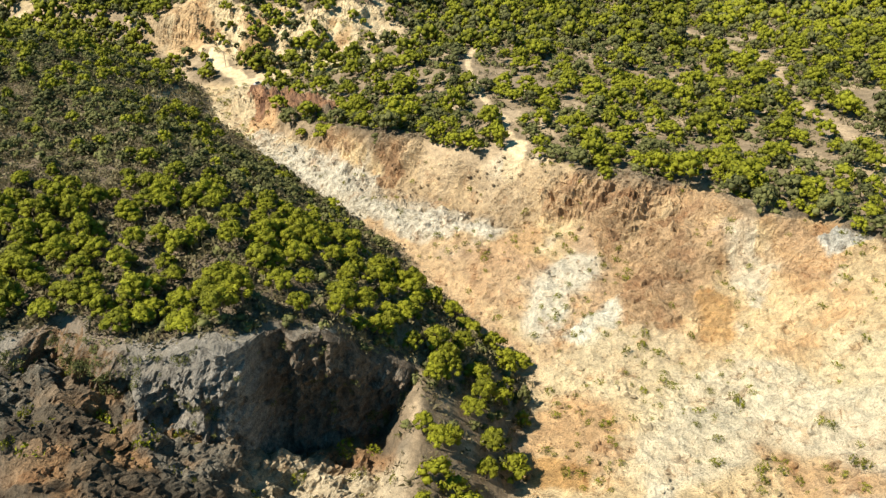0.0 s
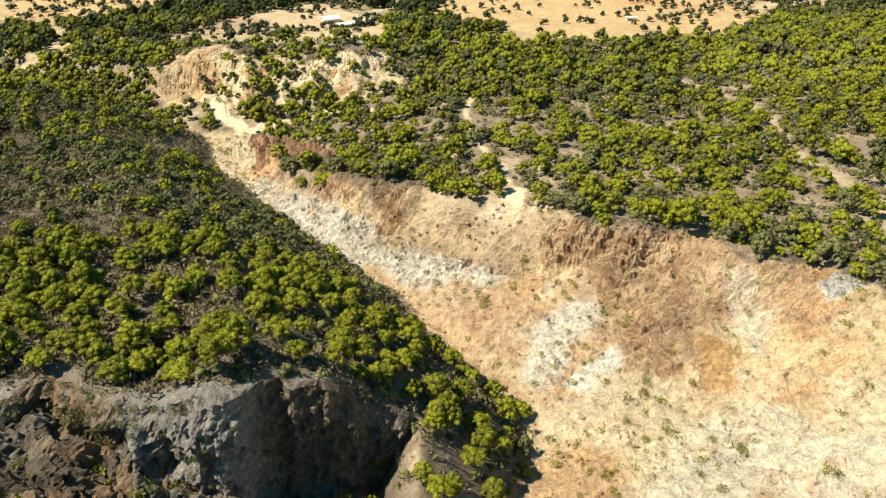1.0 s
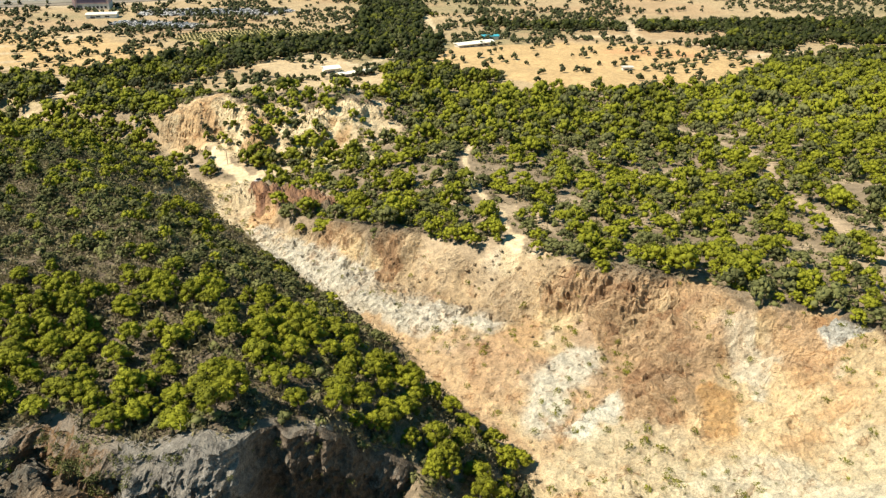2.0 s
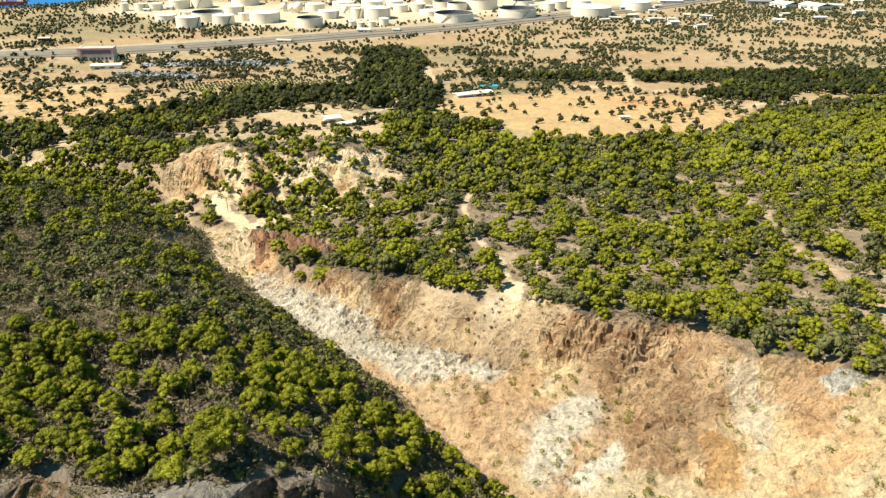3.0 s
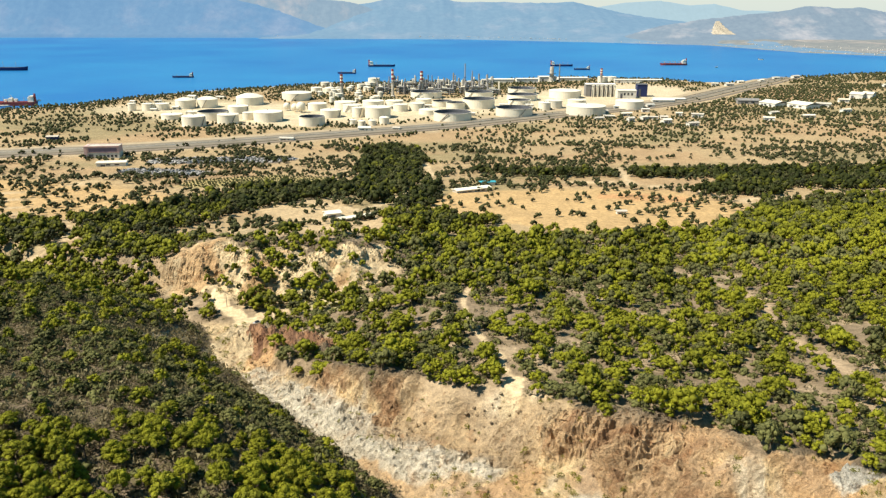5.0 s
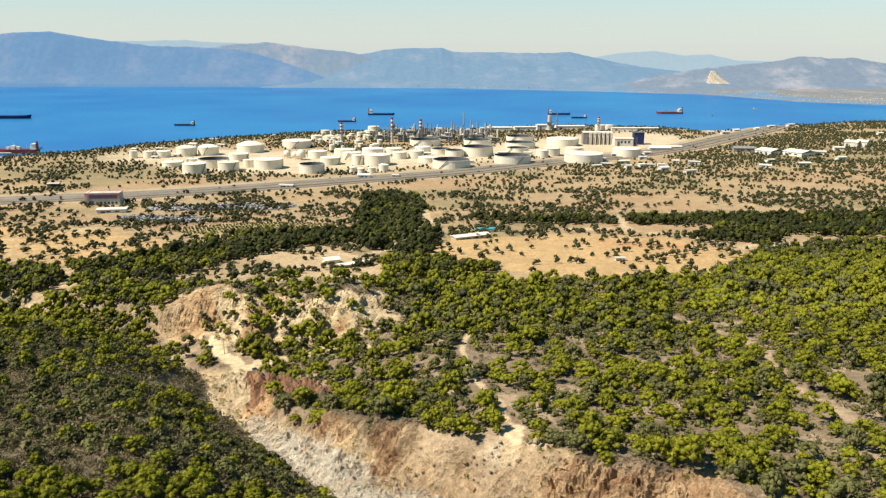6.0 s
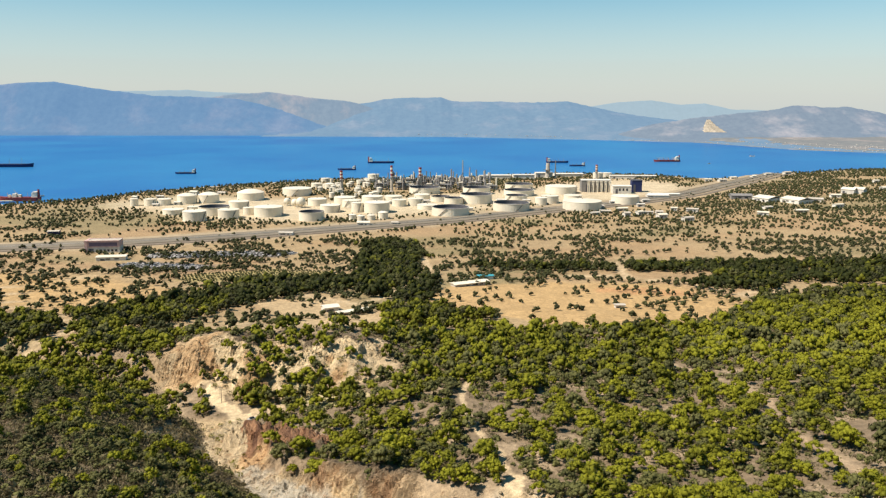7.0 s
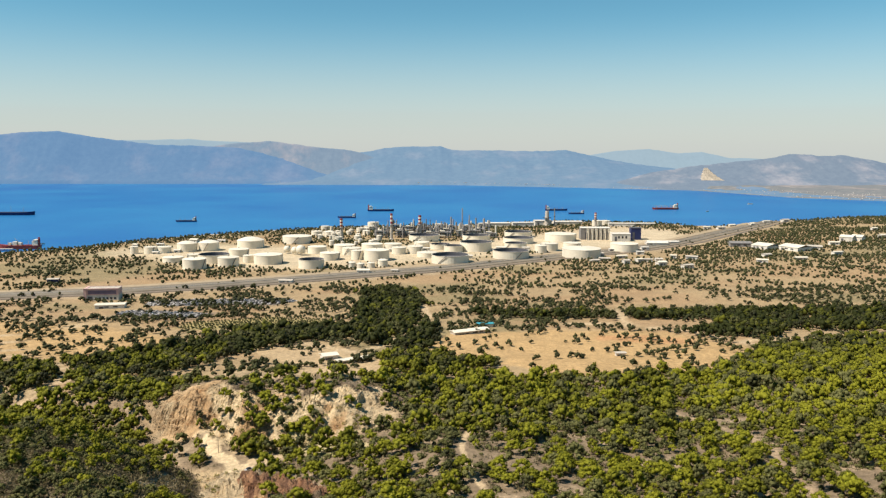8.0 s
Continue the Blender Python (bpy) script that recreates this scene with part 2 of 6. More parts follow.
def tube(bm, a, b, r, segs=6, r2=None):
    a, b = Vector(a), Vector(b)
    d = b - a
    m = Matrix.Translation((a + b) / 2) @ d.to_track_quat("Z", "Y").to_matrix().to_4x4()
    bmesh.ops.create_cone(bm, cap_ends=True, segments=segs, radius1=r, radius2=r if r2 is None else r2, depth=d.length, matrix=m)
    return bm
# ---------------------------------------------------------------- numeric noise
def hash2(ix, iy, seed):
    h = (ix.astype(np.int64) * 374761393 + iy.astype(np.int64) * 668265263 + seed * 1442695041) & 0xFFFFFFFF
    h = ((h ^ (h >> 13)) * 1274126177) & 0xFFFFFFFF
    return ((h ^ (h >> 16)) & 0xFFFFFF) / float(0xFFFFFF)


def vnoise(x, y, seed=0):
    """Smooth value noise, -1 to 1."""
    x, y = np.asarray(x, float), np.asarray(y, float)
    ix, iy = np.floor(x), np.floor(y)
    fx, fy = x - ix, y - iy
    fx, fy = fx * fx * fx * (fx * (fx * 6 - 15) + 10), fy * fy * fy * (fy * (fy * 6 - 15) + 10)
    a, b = hash2(ix, iy, seed), hash2(ix + 1, iy, seed)
    c, d = hash2(ix, iy + 1, seed), hash2(ix + 1, iy + 1, seed)
    return 2 * ((a + (b - a) * fx) * (1 - fy) + (c + (d - c) * fx) * fy) - 1


def fbm(x, y, size, octaves=4, seed=0, gain=0.5):
    total, amp, norm = 0.0, 1.0, 0.0
    for k in range(octaves):
        s = 2.03 ** k / size
        total = total + amp * vnoise(x * s + 17.3 * k, y * s - 9.1 * k, seed + k)
        norm += amp
        amp *= gain
    return total / norm


def ridged(x, y, size, octaves=4, seed=0):
    total, amp, norm = 0.0, 1.0, 0.0
    for k in range(octaves):
        s = 2.1 ** k / size
        total = total + amp * (1 - 2 * np.abs(vnoise(x * s + 5.7 * k, y * s + 3.3 * k, seed + k)))
        norm += amp
        amp *= 0.55
    return total / norm


def ramp(v, lo, hi):
    q = np.clip((np.asarray(v, float) - lo) / (hi - lo), 0, 1)
    return q * q * (3 - 2 * q)


def curve(v, *pairs):
    return np.interp(v, [p[0] for p in pairs], [p[1] for p in pairs])


def near_line(x, y, line):
    """Distance to a polyline, signed (right of its run is plus), and the run's share 0 to n-1."""
    best, side, share = np.full(np.shape(x), 1e9), np.zeros(np.shape(x)), np.zeros(np.shape(x))
    for k in range(len(line) - 1):
        ax, ay, bx, by = *line[k][:2], *line[k + 1][:2]
        dx, dy = bx - ax, by - ay
        q = np.clip(((x - ax) * dx + (y - ay) * dy) / (dx * dx + dy * dy), 0, 1)
        d = np.hypot(x - ax - q * dx, y - ay - q * dy)
        s = np.sign((x - ax) * dy - (y - ay) * dx)
        m = d < best
        best, side, share = np.where(m, d, best), np.where(m, s, side), np.where(m, k + q, share)
    return best * side, share


# ---------------------------------------------------------------- the shape of the land
RAVINE = [(-30, 20), (2, 62), (16, 103), (21, 134), (14, 155), (1, 178), (-13, 204), (-32, 230), (-68, 270), (-92, 305), (-108, 342), (-165, 385), (-270, 440), (-420, 520)]
RAVINE_Z = [90, 72, 62, 58, 56, 53.5, 51, 49.5, 47.5, 46, 44.5, 40, 31, 24]
HIGHWAY = [(-900, 800), (-700, 870), (-517, 935), (-460, 957), (-391, 976), (-275, 1033), (-136, 1111), (26, 1202), (118, 1271), (222, 1344), (336, 1415), (480, 1540), (599, 1690), (760, 1880), (860, 2010)]
BANK = [50, 62, 86, 90, 76, 57, 40, 24, 15, 14, 26, 30, 30, 30]        # width of the right bank


def shore_y(x):
    return curve(x, (-2600, 700), (-1300, 1120), (-900, 1320), (-776, 1395), (-701, 1450), (-667, 1490), (-600, 1600), (-463, 1740), (-295, 1860), (41, 1925), (338, 2040), (547, 1995), (652, 1880), (943, 2070), (1264, 2190), (2600, 2300)) + 14 * vnoise(x / 60, x * 0, 3)


def scarp_edge(x):
    """The brink of the scarp: a gully, a rusty block, a grey buttress, then an alcove that runs back into the hill."""
    run = curve(x, (-120, 106), (-78, 105), (-73, 106), (-69, 111), (-64.5, 110), (-62, 104.5), (-53, 104), (-50, 102.6), (-36, 102.2), (-33.5, 103.5), (-31.5, 107), (-26, 109.5), (-20, 112), (-14, 116), (-6, 119), (20, 121))
    return run + 0.9 * vnoise(x / 5.0, x * 0, 7) + 0.6 * vnoise(x / 2.2, x * 0, 8)


def patch(x, y, line, half, seed=0, rough=0.5, soft=0.35):
    """A blotch along a line, with a frayed edge: 0 to 1."""
    reach = half * (1 + soft + rough)
    out = np.zeros(np.shape(x))
    m = (x > min(p[0] for p in line) - reach) & (x < max(p[0] for p in line) + reach) & (y > min(p[1] for p in line) - reach) & (y < max(p[1] for p in line) + reach)
    if m.any():
        px, py = x[m], y[m]
        d = np.abs(near_line(px, py, line)[0]) / half + rough * fbm(px, py, half * 1.2, 4, 300 + seed)
        out[m] = ramp(1 + soft / 2 - d, 0, soft)
    return out


def terrace(z, n, high):
    """Offset that breaks a slope into beds: flat treads and steep risers."""
    t = z / high + n
    f = t - np.floor(t)
    return high * (ramp(f, 0.62, 1.0) - f)


def crags(x, y):
    """Shares of red-brown and of grey broken rock on the bank."""
    red = patch(x, y, [(-81, 312), (-64, 307), (-48, 292)], 8, 1)
    red = np.maximum(red, 0.8 * patch(x, y, [(-42, 269), (-28, 260), (-14, 248)], 4.6, 2, 0.9))
    red = np.maximum(red, patch(x, y, [(-14, 246), (-17, 238)], 3.5, 3))
    red = np.maximum(red, patch(x, y, [(40, 203), (51, 199), (60, 197), (55, 189)], 7, 4))
    red = np.maximum(red, patch(x, y, [(53, 186), (62, 180), (66, 174), (55, 165), (54, 156)], 6, 5, 0.7))
    red = np.maximum(red, 0.8 * patch(x, y, [(68, 188), (86, 182)], 6, 6))
    grey_rock = patch(x, y, [(-58, 266), (-31, 242), (-6, 214), (14, 206)], 7.0, 7, 0.7, 0.6)
    grey_rock = np.maximum(grey_rock, patch(x, y, [(99, 164), (104, 166)], 4, 8))
    return red, grey_rock


def land(x, y, fine=True):
    """Height, share of bare bank, share of scarp."""
    x, y = np.asarray(x, float), np.asarray(y, float)
    wob = 2.2 * fbm(x, y, 26, 3, 11)
    base = curve(y, (-400, 128), (0, 108), (60, 99), (100, 92), (150, 85), (200, 77.5), (300, 66), (400, 54), (500, 43), (600, 32), (800, 20), (1000, 12.5), (1200, 8.5), (1600, 6), (2400, 5))
    base = base + 2.5 * fbm(x, y, 90, 3, 21) * ramp(900 - y, 0, 400) + ramp(x, 90, 170) * 5 * ramp(420 - y, 0, 200)
    low = 12 * np.exp(-((x + 80) ** 2 + (y - 345) ** 2) / 55.0 ** 2) + 9 * np.exp(-((x + 48) ** 2 + (y - 280) ** 2) / 45.0 ** 2) + 5 * np.exp(-((x - 5) ** 2 + (y - 225) ** 2) / 30.0 ** 2)
    # broad hill left of the ravine
    hill = (7.5 + 6 * ramp(y, 120, 190)) * ramp(-x, -22, 30) * ramp(y, 60, 110) * ramp(430 - y, 0, 190)
    # level brow of the scarp, dropping off at its end
    hill = hill + (4.2 * ramp(x, -48, -38) + 3.4 * ramp(x, -27, -18)) * ramp(-x, 12.5, 21) * ramp(y, 94, 100) * (1 - ramp(y, 109, 136))
    # bare-faced mound beyond the clay road
    mx = (x + 82 + 3 * fbm(x, y, 14, 2, 6)) / 62
    front = 371 + 14 * ramp(-x, 94, 116) + 5 * vnoise(x / 16.0, x * 0, 15) + 3 * vnoise(x / 6.0, x * 0, 16) + 8 * mx * mx + 6 * np.exp(-((x + 88) / 12) ** 2)
    my = y - front
    mound = (0.45 * ramp(my, 0, 12) + 0.55 * ramp(my, 6, 30)) * (1 - ramp(my, 40, 150)) * np.exp(-mx ** 4)
    base = base + mound * (15 + 2 * fbm(x, y, 18, 3, 5))
    u, s = near_line(x, y, RAVINE)
    u = u + wob
    base = base + (hill + low) * ramp(-u, -3, 3) - low
    k = np.arange(len(RAVINE_Z))
    floor, bank = np.minimum(np.interp(s, k, RAVINE_Z), base - 1), np.interp(s, k, BANK) * (1 + 0.10 * vnoise(s * 3.1, s * 0, 14))
    q = np.clip((u - 3) / bank, 0, 1)
    cliff = np.interp(s, k, [0.2, 0.2, 0.22, 0.26, 0.33, 0.42, 0.46, 0.46, 0.5, 0.5, 0.5, 0.5, 0.5, 0.5])
    right = (1 - cliff) * q + 0.05 * np.sin(q * 9) * (1 - q) + cliff * ramp(q, 0.60, 0.98)
    ql = np.clip((-u - 2) / 56, 0, 1)
    left = 1 - (1 - ql) ** np.interp(s, k, [1.7, 1.7, 1.7, 1.7, 1.5, 1.3, 1.15, 1.15, 1.2, 1.5, 1.7, 1.7, 1.7, 1.7])
    rise = np.where(u > 0, right, left)
    z = floor + np.maximum(base - floor, 0) * rise
    bare = ramp(u, -1.5, 1.5) * ramp(bank + 6 * fbm(x, y, 12, 3, 31) - u, -3, 3) * ramp(352 - y, 0, 16) * ramp(y, 20, 60)
    # scarp below the left hill
    e = scarp_edge(x)
    front = curve(x, (-100, 96), (-76, 93.5), (-60, 88.5), (-50, 85.5), (-40, 81), (-33, 73), (-28, 70), (-16, 69.5), (-8, 67), (6, 58)) + 1.2 * fbm(x, y, 9, 3, 41) + 0.10 * (100 - y)
    front = front + 2.6 * ridged((x + y) * 0.7, (x - y) * 0.22, 15, 3, 43) * ramp(-x, 36, 46)
    d = e - y
    m = ramp(d, -0.9, 0.9) * ramp(y, 40, 66) * ramp(-x, 3, 13)
    z2 = z + (np.minimum(front, z) - z) * m
    scarp = ramp(z - z2, 0.6, 3.0) * ramp(-x, 3, 13)
    z = z2
    # shore
    z = z - 14 * ramp(y - shore_y(x), -14, 50)
    if fine:
        rock = np.maximum(bare, scarp)
        red, grey_rock = crags(x, y)
        run = s * 26.0
        gully = ridged(run + 2 * fbm(x, y, 8, 2, 55), u * 0.22, 8, 4, 51) * ramp(q, 0.15, 0.5) * (1 - 0.8 * ramp(q, 0.9, 1.0))
        z = z + bare * (1.5 * gully + 0.8 * fbm(x, y, 5, 4, 61) + 0.5 * ridged(x, y, 13, 3, 65) * (0.3 + q))
        z = z + bare * (0.45 * ridged(x, y, 4, 3, 66) + 0.22 * fbm(x, y, 1.7, 2, 67))
        z = z + bare * (red * (0.9 * ridged(x, y, 3.0, 3, 56) + 1.3 * ridged(x, y, 6.5, 4, 52) + 0.6 * fbm(x, y, 2.2, 3, 53) + 0.6) + grey_rock * (1.9 * ridged(x, y, 6, 4, 54)))
        beds = 0.30 + 0.55 * red + 0.35 * grey_rock
        z = z + bare * beds * ramp(q, 0.1, 0.4) * terrace(z, 0.9 * fbm(x, y, 9, 4, 57), 2.6) + bare * 0.6 * terrace(z + 0.10 * x, 1.3 * fbm(x, y, 7, 4, 58), 1.3)
        z = z + scarp * ramp(e - y, 2, 6) * (2.2 * ridged(x + 0.6 * y, y * 0.7, 7, 4, 71) + 1.2 * ridged(x, y, 2.6, 3, 73) + 0.5 * fbm(x, y, 2.4, 3, 72))
        z = z + (1 - rock) * 0.35 * fbm(x, y, 7, 3, 81) * ramp(700 - y, 0, 200)
        face = ramp(my, -4, 3) * ramp(34 - my, 0, 6) * np.exp(-mx ** 4)
        z = z + face * (1.5 * ridged(x + 0.15 * y, y * 0.3, 9, 4, 91) + 0.8 * ridged(x, y, 4, 3, 94) + 0.7 * terrace(z, fbm(x, y, 8, 3, 92), 3.0)) + mound * 1.2 * fbm(x, y, 9, 3, 93)
    return z, bare, scarp, u, bank, mx, my
# ---------------------------------------------------------------- what covers the land
CLAY, DUST, TRACK = (0.50, 0.385, 0.235), (0.42, 0.315, 0.19), (0.31, 0.225, 0.14)
PATHS = [  # half width, colour, run
    (3.4, CLAY, [(-112, 378), (-109, 370), (-94, 353), (-88, 340), (-94, 322), (-92, 300)]),
    (8.0, CLAY, [(-88, 346), (-92, 322), (-86, 300)]),
    (4.5, DUST, [(-84, 354), (-76, 356)]),
    (3.5, DUST, [(-116, 262), (-110, 280), (-109, 319)]),
    (1.1, DUST, [(15, 355), (12.4, 342), (11, 327), (12, 312), (14.4, 284), (18.5, 266)]),
    (0.8, DUST, [(18.5, 266), (23, 256), (22, 248), (25, 238)]),
    (3.4, CLAY, [(25, 236), (22, 224)]),
    (1.8, TRACK, [(98, 386), (108, 392), (122, 392), (140, 346), (140, 316), (133, 295)]),
    (1.8, TRACK, [(131, 267), (131, 239), (132, 222), (129, 200)]),
    (2.0, TRACK, [(82, 468), (105, 447), (128, 438)]),
    (2.6, DUST, [(-400, 720), (-366, 668), (-340, 615), (-296, 567), (-265, 544), (-242, 515), (-231, 470), (-243, 458), (-262, 450)]),
    (2.2, DUST, [(-320, 850), (-330, 760), (-345, 690), (-366, 668)]),
    (3.0, DUST, [(-106, 640), (-60, 600), (-40, 640), (-20, 700), (-6, 790), (-14, 860)]),
    (3.2, DUST, [(90, 735), (160, 742), (230, 700), (262, 640), (330, 625)]),
    (3.0, DUST, [(262, 660), (360, 668), (470, 672)]),
    (5.0, DUST, [(182, 735), (186, 790), (190, 830)]),
]


def wood_edge(x):
    return curve(x, (-600, 520), (-265, 470), (-217, 452), (-184, 480), (-151, 475), (-125, 440), (-100, 428), (-60, 430), (-42, 452), (-22, 480), (28, 508), (83, 500), (136, 495), (179, 515), (234, 580), (268, 640), (318, 650), (700, 690))


def covers(x, y):
    """Soil colour, rock share, tree density (0 none, 1 closed wood), height, bank distance and width."""
    x, y = np.asarray(x, float), np.asarray(y, float)
    z, bare, scarp, u, bank, mx, my = land(x, y, False)
    q = np.clip(u / bank, 0, 1)
    sh = np.shape(z)

    def rgb(c):
        return np.ones(sh + (3,)) * np.array(c)

    def over(col, c, w):
        return col + (np.array(c) - col) * np.clip(w, 0, 1)[..., None]

    n2, n3 = fbm(x, y, 18, 4, 111), fbm(x, y, 6, 4, 121)
    # plain of dry grass with browner and greener fields
    col = rgb((0.305, 0.218, 0.118))
    col = over(col, (0.30, 0.198, 0.105), ramp(fbm(x, y * 1.6, 120, 3, 131), 0.08, 0.3) * 0.8)
    col = over(col, (0.200, 0.160, 0.080), ramp(fbm(x, y * 1.8, 150, 3, 141), 0.1, 0.35) * 0.8)
    field = patch(x, y, [(60, 640), (170, 640), (200, 590), (120, 560)], 62, 21, 0.4, 0.15)
    left_field = patch(x, y, [(-420, 700), (-330, 680), (-260, 620)], 60, 22, 0.4, 0.2)
    clearing = patch(x, y, [(-122, 622), (-92, 590), (-66, 545), (-84, 490), (-96, 462)], 31, 23, 0.4, 0.2)
    col = over(col, (0.38, 0.25, 0.115), np.maximum(field, left_field))
    col = over(col, (0.391, 0.204, 0.093), patch(x, y, [(150, 665), (205, 650)], 14, 24) * 0.7)
    hills = ramp(wood_edge(x) + 14 * n2 - y, -4, 10)
    hills = hills * (1 - clearing)
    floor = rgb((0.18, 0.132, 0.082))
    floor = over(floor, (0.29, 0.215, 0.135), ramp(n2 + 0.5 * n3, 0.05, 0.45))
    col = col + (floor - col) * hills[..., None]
    col = over(col, (0.38, 0.275, 0.155), clearing)
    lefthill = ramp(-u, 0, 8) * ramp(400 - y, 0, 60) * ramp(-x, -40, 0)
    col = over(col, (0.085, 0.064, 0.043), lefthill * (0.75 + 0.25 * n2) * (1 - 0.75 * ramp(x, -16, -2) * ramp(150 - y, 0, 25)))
    # bare bank of the ravine
    red, grey_rock = crags(x, y)
    sand = rgb((0.794, 0.582, 0.326))
    sand = over(sand, (0.792, 0.720, 0.576), ramp(n2 + 0.5 * n3, 0.12, 0.45) * 0.55)
    sand = over(sand, (0.625, 0.375, 0.181), ramp(fbm(x, y, 24, 5, 151), 0.05, 0.3) * 0.8)
    sand = over(sand, (0.525, 0.330, 0.180), patch(x, y, [(48, 192), (64, 174), (55, 160)], 15, 31, 0.8, 0.7) * 0.75)
    sand = over(sand, (0.575, 0.375, 0.219), patch(x, y, [(0, 200), (20, 180), (40, 150)], 12, 30, 0.8, 0.6) * 0.6)
    sand = over(sand, (0.80, 0.70, 0.545), grey_rock)
    sand = over(sand, (0.70, 0.62, 0.48), patch(x, y, [(-74, 285), (-40, 244), (-14, 214)], 7, 37, 0.8, 0.9) * 0.8)
    sand = over(sand, (0.70, 0.48, 0.27), patch(x, y, [(-24, 219), (-2, 192), (12, 163), (24, 137)], 3.2, 32, 0.6))
    sand = over(sand, (0.805, 0.720, 0.555), 0.85 * patch(x, y, [(38, 178), (31, 169), (25, 157)], 6.0, 33, 0.5, 0.8))
    sand = over(sand, (0.805, 0.724, 0.564), patch(x, y, [(44, 158), (35, 150)], 3.6, 34, 0.8, 0.7))
    sand = over(sand, (0.576, 0.324, 0.120), 0.8 * patch(x, y, [(68, 156), (66, 143)], 4.0, 35, 0.8, 0.8))
    sand = over(sand, (0.576, 0.336, 0.132), patch(x, y, [(18, 109), (26, 104)], 4.0, 36))
    sand = over(sand, (0.82, 0.665, 0.42), 0.75 * patch(x, y, [(40, 138), (58, 128), (82, 114), (92, 124)], 14, 49, 0.8, 0.7))
    sand = over(sand, (0.792, 0.696, 0.516), 0.6 * patch(x, y, [(48, 107), (68, 118), (82, 104)], 11, 38, 1.0, 0.9))
    sand = over(sand, (0.816, 0.600, 0.336), patch(x, y, [(63, 190), (54, 184)], 3.6, 39))
    sand = over(sand, (0.804, 0.600, 0.336), patch(x, y, [(30, 206), (36, 197)], 4.5, 40))
    sand = over(sand, (0.60, 0.55, 0.46), patch(x, y, [(99, 164), (104, 166)], 4, 8))
    sand = over(sand, (0.56, 0.40, 0.235), 0.85 * patch(x, y, [(-12, 236), (8, 226), (28, 210)], 9, 41, 0.8, 0.7))
    sand = over(sand, (0.61, 0.405, 0.225), red * (0.85 + 0.3 * n3))
    sand = over(sand, (0.44, 0.262, 0.138), red * ramp(fbm(x, y, 5, 3, 155), 0.0, 0.35))
    col = col + (sand * 0.71 - col) * bare[..., None]
    # scarp rock: grey buttress, rusty beds, pale crust
    rk = rgb((0.18, 0.155, 0.118))
    rk = over(rk, (0.27, 0.16, 0.08), ramp(n2 + 0.4 * n3, 0.0, 0.35) * ramp(x, -72, -60))
    rk = over(rk, (0.085, 0.07, 0.05), ramp(fbm(x, y, 9, 3, 117), 0.0, 0.25) * 0.85)
    rk = over(rk, (0.50, 0.40, 0.265), ramp(x, -38, -32) * ramp(100 - y, -3, 3))
    col = col + (rk - col) * scarp[..., None]
    col = over(col, (0.46, 0.41, 0.33), ramp(1.8 - np.abs(y - scarp_edge(x) - 0.8), 0, 1.2) * ramp(-x, 18, 24) * ramp(x, -54, -48))
    # red crag beside the clay road
    knoll = patch(x, y, [(-81, 312), (-64, 307), (-48, 292)], 7.5, 48, 0.5, 0.3)
    col = over(col, (0.29, 0.158, 0.085), knoll)
    # dark streaks: the shade of its clefts put into the colour
    col = over(col, (0.13, 0.066, 0.04), knoll * ramp(fbm(x, y * 0.5, 3.2, 3, 155), 0.0, 0.3) * 0.9)
    # mound face
    face = ramp(my, -7, 0) * ramp(33 - my + 9 * n3 + 6 * n2, 0, 5) * np.exp(-(mx ** 6))
    col = over(col, (0.66, 0.505, 0.30), face * (0.9 + 0.2 * n3))
    col = over(col, (0.44, 0.265, 0.125), face * ramp(n2 - 0.45 * mx, 0.0, 0.3) * 0.85)
    col = over(col, (0.46, 0.40, 0.20), patch(x, y, [(-66, 368), (-54, 362), (-40, 352)], 9, 43) * 0.6)
    col = over(col, (0.58, 0.49, 0.36), ramp(y - shore_y(x), -26, -8))
    rock = np.maximum(np.maximum(np.maximum(bare, scarp), face), knoll)

    # trees
    gaps = ramp(0.9 * fbm(x, y, 12, 3, 171) + 0.5 * fbm(x, y, 45, 2, 175) + 0.45 + 0.25 * ramp(y, 330, 420) + 0.4 * ramp(u - bank, -4, 2) * (1 - ramp(u - bank, 14, 30)) + 0.2 * patch(x, y, [(-6, 330), (36, 292), (70, 262)], 34, 47, 0.4, 0.6) + 0.12 * ramp(x, 40, 90) * ramp(y, 190, 230) * (1 - ramp(y, 400, 440)), 0.0, 0.5)
    dens = hills * gaps * (1 - ramp(rock, 0.2, 0.6))
    thicket = patch(x, y, [(-102, 392), (-96, 376), (-84, 378), (-72, 376), (-70, 398), (-86, 396)], 16, 44, 0.5, 0.4)
    thicket = np.maximum(thicket, 0.55 * patch(x, y, [(-52, 378), (-38, 376), (-44, 392)], 6, 45, 0.8, 0.5))
    dens = dens * (1 - 0.6 * ramp(my, 20, 30) * ramp(80 - my, 0, 20) * np.exp(-(mx ** 6)))
    dens = np.maximum(dens, thicket * 0.9)
    above = (y > scarp_edge(x) + 1.5) | (x > -9)
    dens = np.maximum(dens, (0.46 - 0.16 * ramp(fbm(x, y, 14, 2, 173), 0.0, 0.3)) * ramp(-u, 3, 8) * ramp(168 - y, 0, 14) * above * ramp(22 - x, 0, 8) * (1 - scarp))
    grove = patch(x, y, [(-55, 950), (-45, 880), (-52, 800), (-40, 700), (-30, 650)], 34, 51, 0.5)
    grove = np.maximum(grove, patch(x, y, [(-330, 480), (-240, 510), (-205, 560), (-172, 625), (-135, 678), (-90, 698)], 38, 52, 0.5))
